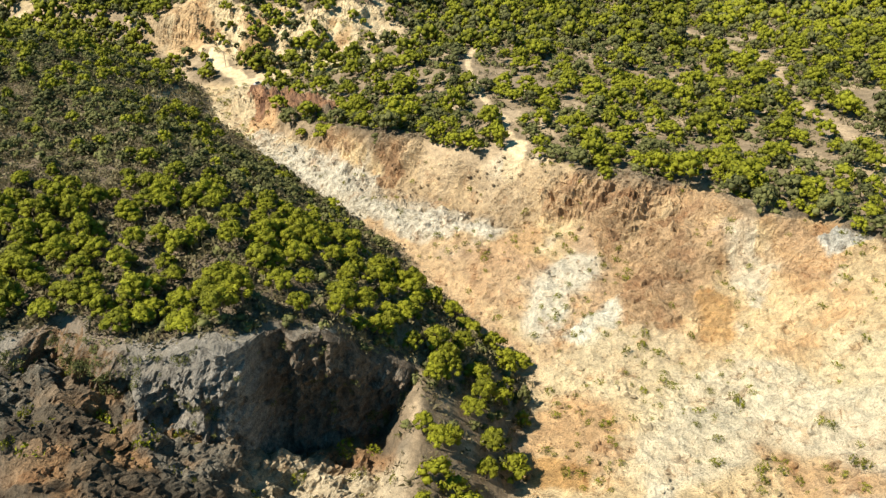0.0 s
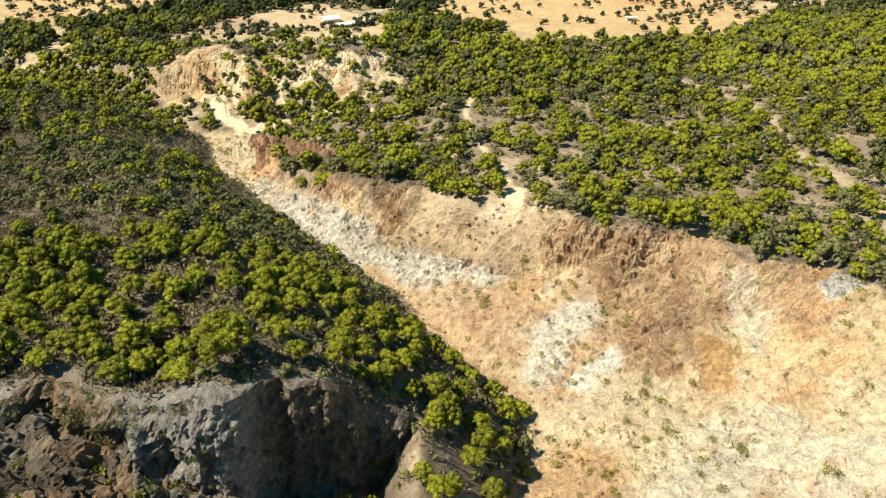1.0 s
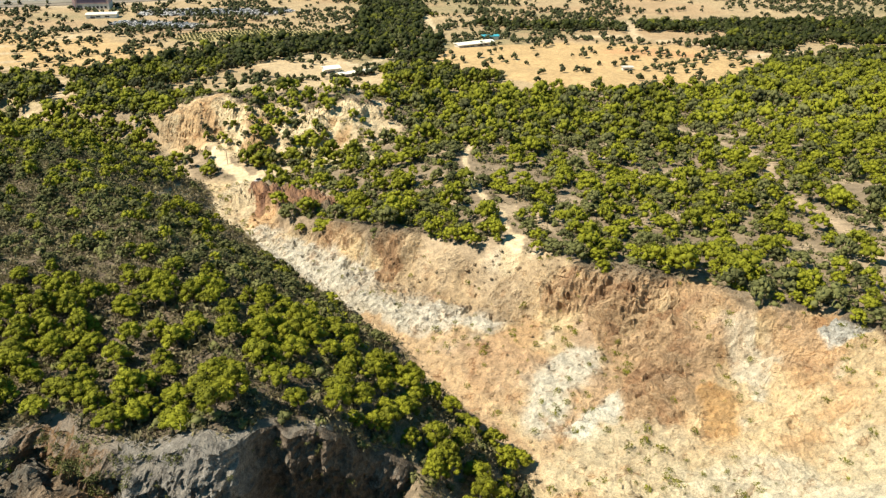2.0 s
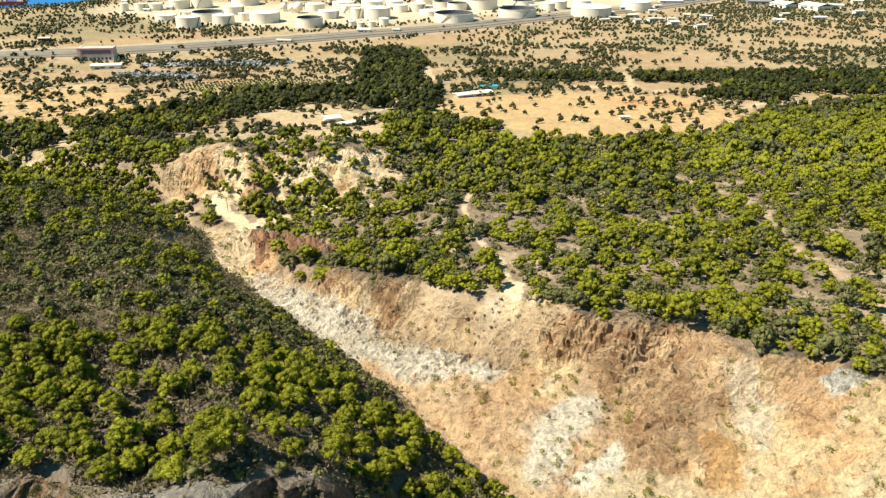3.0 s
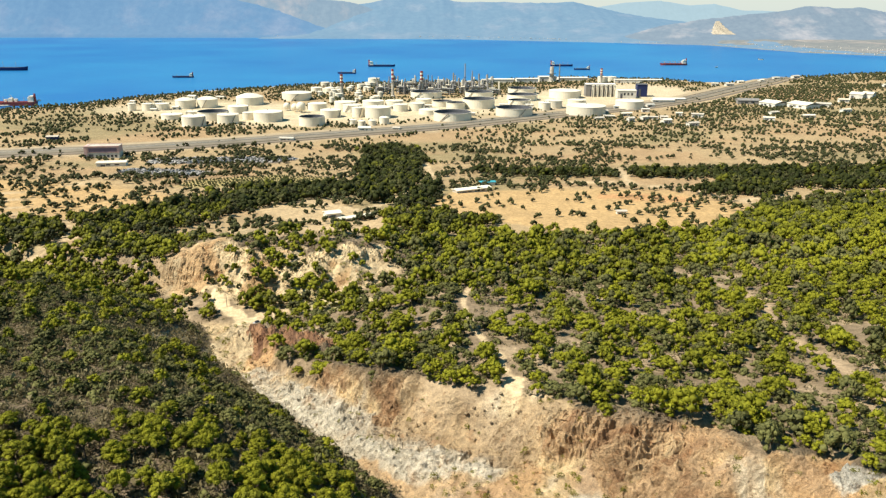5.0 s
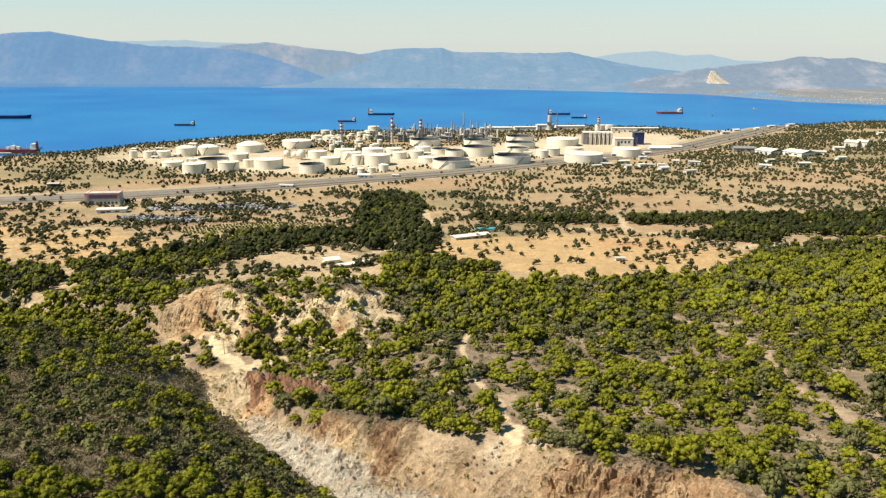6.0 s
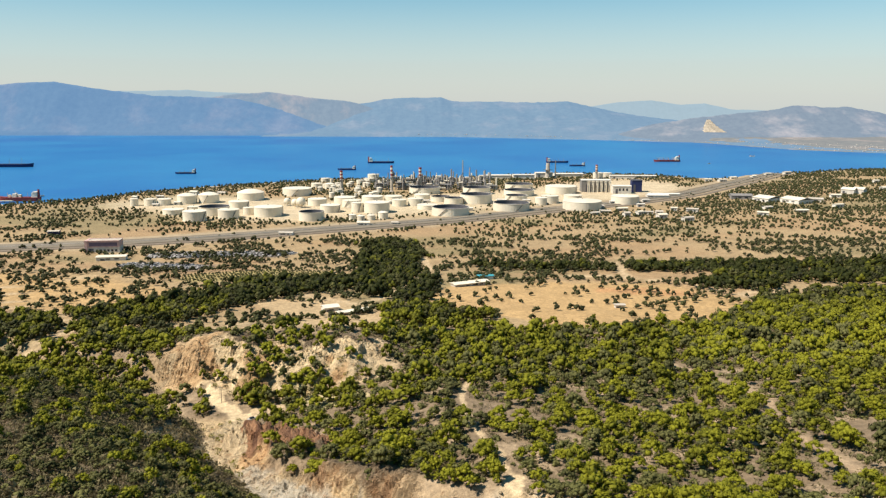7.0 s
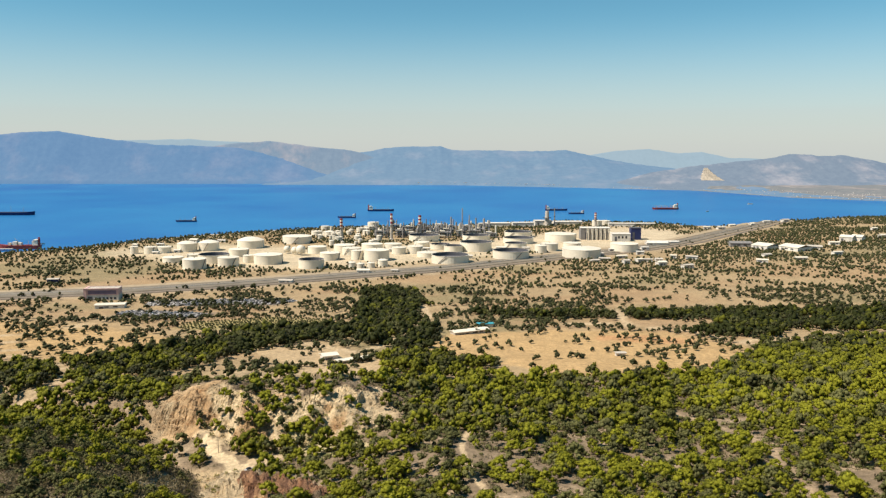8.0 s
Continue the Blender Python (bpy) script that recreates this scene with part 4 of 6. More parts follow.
OCTA = np.array([(1, 0, 0), (-1, 0, 0), (0, 1, 0), (0, -1, 0), (0, 0, 1), (0, 0, -1)], float), np.array([(0, 2, 4), (2, 1, 4), (1, 3, 4), (3, 0, 4), (2, 0, 5), (1, 2, 5), (3, 1, 5), (0, 3, 5)])
ICO = {0: OCTA, 1: ico(1)}


def crown_shape(rng, radius, height, clumps, level, tufts, base=0.0, flat=0.62, tuft=0.30, rugged=0.26, full=1.0):
    """A domed crown of uneven leaf clumps with loose tufts at their skins: points, triangles, tone. full: how round it is."""
    V, F, T, n = [], [], [], 0
    iv, jf = ICO[level]
    lean = rng.uniform(-0.18, 0.18, 2)
    for k in range(clumps):
        a = rng.uniform(-0.5, 0.5) + k * 2.4
        q = (k + 0.3) / clumps
        rr = radius * 0.70 * math.sqrt(q) * rng.uniform(0.85, 1.12)
        h = base + height * (1 - 0.85 * full * q ** 1.2) * rng.uniform(0.82, 1.08)
        c = np.array([rr * math.cos(a) + lean[0] * h, rr * math.sin(a) + lean[1] * h, h])
        s = radius * rng.uniform(0.8, 1.2) * (0.52 if clumps < 6 else 1.05 / math.sqrt(clumps))
        jag = 1 + rugged * rng.standard_normal((len(iv), 1)).clip(-1.5, 1.5)
        spin = np.array(Euler(rng.uniform(0, 6.28, 3)).to_matrix())
        skin = iv @ spin.T
        p = skin * jag * s * np.array([1, 1, flat]) + c
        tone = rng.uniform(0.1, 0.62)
        # sunlit tops and shaded undersides of clumps are put into the tone
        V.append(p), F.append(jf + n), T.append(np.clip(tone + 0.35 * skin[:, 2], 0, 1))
        n += len(p)
        if tufts:
            d = rng.standard_normal((tufts, 3))
            d[:, 2] = np.abs(d[:, 2]) - 0.35
            d /= np.linalg.norm(d, axis=1)[:, None]
            o = d * s * np.array([1, 1, flat]) * rng.uniform(0.9, 1.28, (tufts, 1)) + c
            w = s * tuft
            off = rng.standard_normal((tufts, 3, 3)) * w * 0.68
            off = off - 0.8 * (off * d[:, None, :]).sum(-1, keepdims=True) * d[:, None, :]
            tri = o[:, None, :] + off
            V.append(tri.reshape(-1, 3)), F.append(np.arange(tufts * 3).reshape(-1, 3) + n)
            # tufts likewise: lit above, shaded below by tone
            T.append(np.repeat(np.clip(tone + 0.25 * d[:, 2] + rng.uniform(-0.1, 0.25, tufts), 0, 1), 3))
            n += tufts * 3
    return np.concatenate(V), np.concatenate(F), np.concatenate(T)


def scatter(rng, x0, x1, y0, y1, gap):
    """Jittered places with a mean gap."""
    gx, gy = np.meshgrid(np.arange(x0, x1, gap), np.arange(y0, y1, gap * 0.9))
    gx = gx + (np.arange(gx.shape[0]) % 2)[:, None] * gap / 2
    return (gx + rng.uniform(-0.42, 0.42, gx.shape) * gap).ravel(), (gy + rng.uniform(-0.42, 0.42, gy.shape) * gap).ravel()


def in_view(x, y, pad=25):
    return np.abs(x) < 0.60 * np.maximum(y, 0) + pad


def merged(name, rng, shapes, x, y, z, size, mat, label, category, tone_shift=None):
    """Many plants that nobody would count, as one mesh."""
    V, F, T, n = [], [], [], 0
    pick = rng.integers(0, len(shapes), len(x))
    a = rng.uniform(0, 2 * math.pi, len(x))
    stretch = rng.uniform(0.78, 1.28, (len(x), 3))
    shift = rng.uniform(-0.22, 0.28, len(x)) if tone_shift is None else tone_shift
    for k in range(len(x)):
        v, f, t = shapes[pick[k]]
        c, s = math.cos(a[k]), math.sin(a[k])
        w = v * size[k] * stretch[k]
        V.append(np.stack([w[:, 0] * c - w[:, 1] * s + x[k], w[:, 0] * s + w[:, 1] * c + y[k], w[:, 2] + z[k]], -1))
        F.append(f + n)
        T.append(t + shift[k])
        n += len(v)
    V, F, T = np.concatenate(V), np.concatenate(F), np.concatenate(T)
    me = bpy.data.meshes.new(name)
    me.vertices.add(len(V))
    me.vertices.foreach_set("co", V.ravel())
    me.loops.add(F.size)
    me.loops.foreach_set("vertex_index", F.ravel())
    me.polygons.add(len(F))
    me.polygons.foreach_set("loop_start", np.arange(0, F.size, 3))
    me.polygons.foreach_set("loop_total", np.full(len(F), 3))
    me.attributes.new("tone", "FLOAT", "POINT").data.foreach_set("value", T.astype(np.float32))
    me.materials.append(mat)
    me.update(calc_edges=True)
    return tagged(new(name, me), label, category, kind="stuff")


rng = np.random.default_rng(7)
NEAR = [crown_shape(rng, 1.0, rng.uniform(0.9, 1.35), 24, 1, 60, rng.uniform(0.35, 0.65), 0.8, 0.42, 0.2, rng.uniform(0.5, 1.05)) for k in range(9)]
BRINK = [crown_shape(rng, 1.0, rng.uniform(0.8, 1.25), 16, 0, 18, rng.uniform(0.25, 0.55), 0.85, 0.5, 0.2, rng.uniform(0.5, 1.05)) for k in range(12)]
MID = [crown_shape(rng, 1.0, 1.0, 9, 0, 11, 0.4, 0.95, 0.5, 0.22) for k in range(8)]
FAR = [crown_shape(rng, 1.0, 0.8, 4, 0, 4, 0.45, 0.95, 0.5) for k in range(8)]
LAST = [crown_shape(rng, 1.5, 0.6, 1, 1, 3, 0.5, 0.95) for k in range(8)]
ROUND = [crown_shape(rng, 1.0, 0.55, 5, 0, 10, 0.15, 0.85, 0.5, 0.25) for k in range(8)]


def tuft_shape(rng, count, height=0.75, blade=0.30):
    """A low bush: a dome of loose twigs and leaf tufts, open at its edge."""
    a, h = rng.uniform(0, 2 * math.pi, count), rng.uniform(0, 1, count)
    r = np.sqrt(1 - 0.8 * h * h) * np.sqrt(rng.uniform(0.1, 1, count)) * (1 + 0.35 * np.sin(2 * a + rng.uniform(0, 6)))
    c = np.stack([r * np.cos(a), r * np.sin(a), h * height + 0.05], -1)
    tri = c[:, None, :] + rng.standard_normal((count, 3, 3)) * blade * np.array([0.75, 0.75, 0.8])
    # tone rises with height: lit tips and a shaded foot put into colour
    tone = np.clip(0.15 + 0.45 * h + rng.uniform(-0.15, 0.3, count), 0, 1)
    return tri.reshape(-1, 3), np.arange(count * 3).reshape(-1, 3), np.repeat(tone, 3)


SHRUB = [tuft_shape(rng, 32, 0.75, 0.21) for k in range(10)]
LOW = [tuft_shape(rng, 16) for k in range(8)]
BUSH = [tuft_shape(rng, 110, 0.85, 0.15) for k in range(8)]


def trunk_shape(rng):
    """A leaning, forking pine trunk for a crown of radius 1."""
    bm = bmesh.new()
    top = Vector((rng.uniform(-0.15, 0.15), rng.uniform(-0.15, 0.15), 0.85))
    tube(bm, (0, 0, -0.25), top, 0.075, 7, 0.05)
    for k in range(4):
        a = k * 1.6 + rng.uniform(0, 1)
        tube(bm, top - Vector((0, 0, 0.1 * k)), top + Vector((0.55 * math.cos(a), 0.55 * math.sin(a), rng.uniform(0.25, 0.6))), 0.04, 5, 0.018)
    return bm


def make_pine(k, shape):
    pine = thing("pine_tree", (0, -300, 0))
    part("trunk", trunk_shape(rng), BARK, pine, "grey-brown forked trunk")
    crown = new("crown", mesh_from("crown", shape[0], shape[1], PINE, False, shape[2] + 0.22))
    crown.parent = pine
    return pine


def near_zone(x, y):
    """The stretches of wood whose pines stand apart: the hill above the scarp and the brink of the bank."""
    left = (y < 172) & (x < 12) & (y > 98)
    return left


# woods on the hills
x, y = scatter(rng, -460, 500, 82, 1010, 4.9)
keep = in_view(x, y)
x, y = x[keep], y[keep]
col, rock, dens, z, u, bank, grove, olives = covers(x, y)
left = (u < 0) & (y < 330)
foot = ramp(u, -34, -8) * left
scrubby = ramp(0.5 + fbm(x, y, 30, 3, 181) - 0.5 * ramp(140 - y, 0, 30), 0.3, 0.8) * left
keep = (rng.uniform(0, 1, len(x)) < np.maximum(dens, grove) * (0.95 - 0.16 * left - 0.12 * scrubby * ramp(y, 150, 170) - 0.2 * foot - 0.1 * left * ramp(y, 150, 180) + 0.42 * left * ramp(y, 190, 235) - 0.06 * left * ramp(y, 150, 175) * ramp(215 - y, 0, 20) - 0.36 * ~left * ramp(520 - y, 0, 60) * (0.25 + 0.75 * ramp(u - bank, 8, 26)))) & ((y > scarp_edge(x) + 2.5) | (x > -6)) & ((u > 0) | (u < -6) | (y < 150))
x, y, left, grove = x[keep], y[keep], left[keep], grove[keep]
z = land(x, y)[0] - 0.15
size = np.where(left, rng.uniform(1.9, 3.2, len(x)) + 0.5 * ramp(165 - y, 0, 15), 1.9 + 3.2 * rng.uniform(0, 1, len(x)) ** 1.3) * np.where(y > 420, 1.15, 1.0)
single = near_zone(x, y)
order = np.argsort(y + 400 * ~single)[:225]
single = np.zeros(len(x), bool)
single[order] = True
pines = [make_pine(k, s) for k, s in enumerate(NEAR)]
for k in np.where(single)[0]:
    m = pose(x[k], y[k], z[k], 0, 0, rng.uniform(0, 360)) @ Matrix.Diagonal((size[k], size[k], size[k] * rng.uniform(0.85, 1.2), 1))
    t = copy_thing(pines[int(rng.integers(0, len(pines)))], m)
    t.matrix_basis = m
    tagged(t, "bright green umbrella-shaped pine on the brown hillside", "pine tree", "pines above the scarp")
for p in pines:
    for o in list(p.children) + [p]:
        bpy.data.objects.remove(o)
rest = ~single
shift = np.where(grove[rest] > 0.4, -0.3, 0.05) - 0.2 * ramp(y[rest], 300, 420) + 0.5 * patch(x[rest], y[rest], [(172, 410), (215, 420), (275, 430)], 34, 46, 0.4, 0.5) - 0.16 * left[rest] * ramp(y[rest], 150, 190) + rng.uniform(-0.34, 0.34, rest.sum()) + 0.25 * fbm(x[rest], y[rest], 40, 2, 191)
dull = rng.uniform(0, 1, rest.sum()) < np.where(left[rest], 0.12 + 0.72 * ramp(y[rest], 145, 172) * (1 - 0.5 * ramp(y[rest], 225, 260)), 0.36)
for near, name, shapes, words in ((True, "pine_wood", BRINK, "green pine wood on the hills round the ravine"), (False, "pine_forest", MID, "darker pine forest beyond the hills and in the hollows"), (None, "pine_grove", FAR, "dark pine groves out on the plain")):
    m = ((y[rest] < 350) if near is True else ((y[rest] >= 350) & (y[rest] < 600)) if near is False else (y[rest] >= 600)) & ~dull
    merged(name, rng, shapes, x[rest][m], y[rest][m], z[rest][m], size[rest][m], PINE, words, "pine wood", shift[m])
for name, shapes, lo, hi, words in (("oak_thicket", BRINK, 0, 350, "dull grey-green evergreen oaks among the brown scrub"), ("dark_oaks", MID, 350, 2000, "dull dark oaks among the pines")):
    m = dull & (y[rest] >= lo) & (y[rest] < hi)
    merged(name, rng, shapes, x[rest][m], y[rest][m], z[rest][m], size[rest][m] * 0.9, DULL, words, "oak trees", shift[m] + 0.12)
# scrub under and between the pines, thick on the left hill
for name, gap, share, words in (("hill_scrub", 1.85, 0.95, "thick grey-green scrub covering the brown hillside"), ("scrub", 2.7, 0.72, "low dry scrub between the pines")):
    x, y = scatter(rng, -330 if gap < 2.5 else -330, 60 if gap < 2.5 else 330, 84, 340 if gap < 2.5 else 520, gap)
    keep = in_view(x, y)
    x, y = x[keep], y[keep]
    col, rock, dens, z, u, bank, grove, olives = covers(x, y)
    left = (u < -1) & (y < 340) & (y > scarp_edge(x) + 1)
    cover = np.where(rock < 0.3, 1.0, 0.0) * (0.75 + 0.25 * ramp(dens, 0, 0.3)) if gap < 2.5 else np.clip(dens * 1.8, 0, 1)
    cover = cover * np.where(u > -7, 0.6, 1.0)
    keep = (rng.uniform(0, 1, len(x)) < share * cover) & (left if gap < 2.5 else ~left)
    x, y = x[keep], y[keep]
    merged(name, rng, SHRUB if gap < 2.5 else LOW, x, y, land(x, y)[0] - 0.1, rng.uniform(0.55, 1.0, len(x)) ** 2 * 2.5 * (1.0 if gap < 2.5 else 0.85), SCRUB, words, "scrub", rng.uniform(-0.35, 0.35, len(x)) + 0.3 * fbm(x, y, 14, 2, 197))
# rounded evergreen bushes in the gaps of the pine wood
x, y = scatter(rng, -250, 330, 106, 520, 3.1)
keep = in_view(x, y)
x, y = x[keep], y[keep]
col, rock, dens, z, u, bank, grove, olives = covers(x, y)
keep = (rng.uniform(0, 1, len(x)) < 0.36 * np.clip(dens * 1.6 + 0.10, 0, 1) * ramp(520 - y, 0, 160)) & ((u > bank) | (u < -2) & (y < 330)) & (rock < 0.3) & (dens > 0.02) & ((y > scarp_edge(x) + 2) | (x > -9))
x, y = x[keep], y[keep]
merged("evergreen_bushes", rng, ROUND, x, y, land(x, y)[0] - 0.1, rng.uniform(0.8, 2.0, len(x)), DULL, "grey-green rounded bushes filling gaps between the pines", "bushes", rng.uniform(-0.3, 0.6, len(x)))
# bushes that cling to the broken face of the scarp
v = np.empty(len(bpy.data.objects["cliff"].data.vertices) * 3)
bpy.data.objects["cliff"].data.vertices.foreach_get("co", v)
v = v.reshape(-1, 3)[rng.integers(0, len(v) // 3, 620)]
v = v[rng.uniform(0, 1, len(v)) < np.clip(0.35 + fbm(v[:, 0], v[:, 2], 7, 3, 199) * 1.6, 0.02, 1) * np.where((v[:, 0] > -36) & (v[:, 0] < -16), 0.35, 1.0)]
merged("scarp_bushes", rng, BUSH, v[:, 0], v[:, 1] - 0.1, v[:, 2] - 0.15, rng.uniform(0.35, 1.25, len(v)), DULL, "dry bushes clinging to the dark rock face", "bushes", rng.uniform(-0.1, 0.5, len(v)))
# sparse bushes on the bare bank and the scarp
x, y = scatter(rng, -110, 120, 84, 420, 3.2)
col, rock, dens, z, u, bank, grove, olives = covers(x, y)
keep = (rock > 0.5) & (rng.uniform(0, 1, len(x)) < 0.12 + 0.6 * ramp(fbm(x, y, 16, 2, 195), 0.08, 0.35) + (0.5 * (x < -40) + 0.16) * (x < -8) * (y < 108))
x, y = x[keep], y[keep]
merged("bank_bushes", rng, BUSH, x, y, land(x, y)[0] + 0.3 + 0.7 * (x < -8) * (y < 105), rng.uniform(0.4, 1.3, len(x)) ** 1.6 * (1 + 0.5 * (x < -8) * (y < 105)), PINE, "small green bushes scattered over the bare bank", "bushes", rng.uniform(-0.25, 0.3, len(x)))
# plain
x, y = scatter(rng, -1250, 1350, 470, 2200, 6.6)
keep = in_view(x, y, 40)
x, y = x[keep], y[keep]
col, rock, dens, z, u, bank, grove, olives = covers(x, y)
keep = (rng.uniform(0, 1, len(x)) < olives)
x, y, z = x[keep], y[keep], z[keep]
m = y < 1000
merged("olive_trees", rng, FAR, x[m], y[m], z[m] - 0.2, rng.uniform(1.9, 3.5, m.sum()), OLIVE, "scattered dark green olive trees on dry fields", "trees")
merged("coast_trees", rng, LAST, x[~m], y[~m], z[~m] - 0.2, rng.uniform(1.2, 2.8, (~m).sum()), OLIVE, "dark green trees and orchards towards the coast", "trees")
# an orchard in rows
gx, gy = np.meshgrid(np.arange(-250, -90, 7.0), np.arange(700, 800, 4.2))
x, y = (gx + 0.45 * (gy - 750)).ravel(), gy.ravel()
keep = patch(x, y, [(-215, 735), (-160, 760), (-120, 748)], 24, 73, 0.2, 0.2) > 0.5
x, y = x[keep] + rng.uniform(-0.5, 0.5, keep.sum()), y[keep]
merged("orchard", rng, FAR, x, y, land(x, y)[0] - 0.2, rng.uniform(1.1, 1.7, len(x)), OLIVE, "young orchard trees planted in straight rows", "orchard", rng.uniform(0.1, 0.5, len(x)))
# ---------------------------------------------------------------- the refinery
def level(x, y):
    if y > 900:      # smooth plain
        return float(curve(y, (800, 20), (1000, 12.5), (1200, 8.5), (1600, 6), (2400, 5)) - 14 * ramp(y - shore_y(np.array([float(x)])), -14, 50)[0])
    return float(land(np.array([float(x)]), np.array([float(y)]))[0][0])


def tank(x, y, r, h, roof):
    """A storage tank: curb, shell with wind girder, roof, and a stair up its side."""
    z = level(x, y) - 0.5
    words = {"cone": "white steel storage tank with a shallow cone roof", "dome": "white steel storage tank with a domed roof", "float": "open white steel tank with a sunken dark floating roof"}[roof]
    ob = thing("storage_tank", (x, y, z), (x * 7 + y) % 360, words, "storage tank", "refinery tanks")
    part("curb", lathe([(r + 0.6, 0), (r + 0.6, 0.9), (r + 0.05, 0.9)], 40), CONCRETE, ob)
    if roof == "float":
        part("shell", lathe([(r, 0.5), (r, h), (r + 0.35, h), (r + 0.35, h + 0.5), (r - 0.5, h + 0.5), (r - 0.5, h)], 40), WHITE_STEEL, ob)
        # dark lining puts the shade inside the open tank into its colour
        part("inner_wall", lathe([(r - 0.45, h + 0.35), (r - 0.6, h + 0.35), (r - 0.6, 1), (r - 0.45, 1)], 40), DARK_STEEL, ob, "inner wall coloured dark for the shade inside")
        part("floating_roof", lathe([(r - 0.55, h * 0.62), (r - 2.5, h * 0.62), (r - 2.8, h * 0.56), (0, h * 0.57)], 40), DARK_STEEL, ob, "dark rusty floating roof")
    else:
        part("shell", lathe([(r, 0.5), (r, h), (r + 0.25, h), (r + 0.25, h + 0.3), (r, h + 0.3)], 40), WHITE_STEEL, ob)
        k = 0.09 if roof == "cone" else 0.24
        top = part("roof", lathe([(r, h + 0.3)] + [(r * c, h + 0.3 + r * k * ((1 - c) if roof == "cone" else (1 - c * c))) for c in (0.85, 0.6, 0.3)] + [(0, h + 0.3 + r * k)], 40), WHITE_STEEL, ob)
        part("vent", lathe([(0.7, h + r * k), (0.7, h + r * k + 1.4), (1.1, h + r * k + 1.5), (0, h + r * k + 2)], 8), GREY_STEEL, top, "grey roof vent")
    run = [(-2.0 + 0.05 * k, 0.6 + h * k / 10) for k in range(11)]
    bm = bent([((r + 0.7) * math.cos(a), (r + 0.7) * math.sin(a), zz) for a, zz in run], 0.4)
    part("stair", bm, GREY_STEEL, ob)
    return ob


def sphere_tank(x, y, r):
    z = level(x, y)
    ob = thing("sphere_tank", (x, y, z), 0, "white pressure sphere on a ring of legs", "storage tank", "refinery spheres")
    part("ball", lathe([(0, 2)] + [(r * math.sin(a), 2 + r - r * math.cos(a)) for a in (0.3, 0.6, 0.9, 1.2, 1.57, 1.9, 2.2, 2.5, 2.8)] + [(0, 2 + 2 * r)], 24), WHITE_STEEL, ob)
    for k in range(8):
        a = k * math.pi / 4
        part("leg", tube(bmesh.new(), (r * 0.95 * math.cos(a), r * 0.95 * math.sin(a), -0.4), (r * 0.95 * math.cos(a), r * 0.95 * math.sin(a), 2 + r), 0.35, 6), WHITE_STEEL, ob)


def stack(x, y, r, h, bands=False, mat=None):
    z = level(x, y) - 0.5
    ob = thing("chimney", (x, y, z), 0, "tall concrete chimney with red and white bands" if bands else "slender grey steel chimney", "chimney", "refinery chimneys")
    part("base", lathe([(r * 2.0, 0), (r * 2.0, 2.5), (r * 1.3, 3.5)], 12), CONCRETE, ob)
    if bands:
        shaft = part("shaft", lathe([(r * 1.3, 2), (r, h * 0.62)], 12), CONCRETE, ob)
        for k in range(5):
            lo, hi = h * (0.62 + 0.076 * k), h * (0.62 + 0.076 * (k + 1))
            part("band", lathe([(r * 1.03, lo), (r * 1.03, hi), (r * 0.6, hi)], 12), RED_PAINT if k % 2 == 0 else WHITE_STEEL, shaft, "red band" if k % 2 == 0 else "white band")
    else:
        part("shaft", lathe([(r * 1.3, 2), (r, h * 0.5), (r * 0.85, h), (r * 0.6, h), (r * 0.6, h - 2)], 10), mat or GREY_STEEL, ob)
    part("platform", lathe([(r * 1.1, h * 0.55), (r * 2.1, h * 0.55), (r * 2.1, h * 0.55 + 0.5), (r * 1.1, h * 0.55 + 0.5)], 10), DARK_STEEL, ob)


def process_unit(x, y, w, d, n, seed):
    """A steel frame with decks, columns, drums and pipes."""
    r = np.random.default_rng(seed)
    ob = thing("process_unit", (x, y, level(x, y) - 0.3), float(r.uniform(-6, 6)), "crowded grey process unit of columns, pipes and frames", "process plant", "process units")
    h = float(r.uniform(9, 16))
    for px in np.linspace(-w / 2, w / 2, 4):
        for py in (-d / 2, d / 2):
            part("post", boxes((px - 0.4, py - 0.4, 0, px + 0.4, py + 0.4, h)), DARK_STEEL, ob)
    for k in range(3):
        zz = h * (k + 1) / 3
        part("deck", boxes((-w / 2 - 0.5, -d / 2 - 0.5, zz - 0.35, w / 2 + 0.5, d / 2 + 0.5, zz)), GREY_STEEL, ob)
    for k in range(n):
        px, py, cr, ch = r.uniform(-w / 2, w / 2), r.uniform(-d / 2, d / 2), r.uniform(0.8, 2.0), r.uniform(10, 27)
        part("column", lathe([(cr, 0), (cr, ch), (cr * 0.7, ch + cr * 0.6), (0, ch + cr * 0.8)], 10, (px, py)), WHITE_STEEL if r.uniform() < 0.35 else GREY_STEEL, ob)
    for k in range(3):
        zz, py = h * (k + 1) / 3 + 1.4, r.uniform(-d / 2, d / 2)
        part("drum", tube(bmesh.new(), (-w * 0.35, py, zz), (w * 0.1, py, zz), 1.4, 10), WHITE_STEEL, ob)


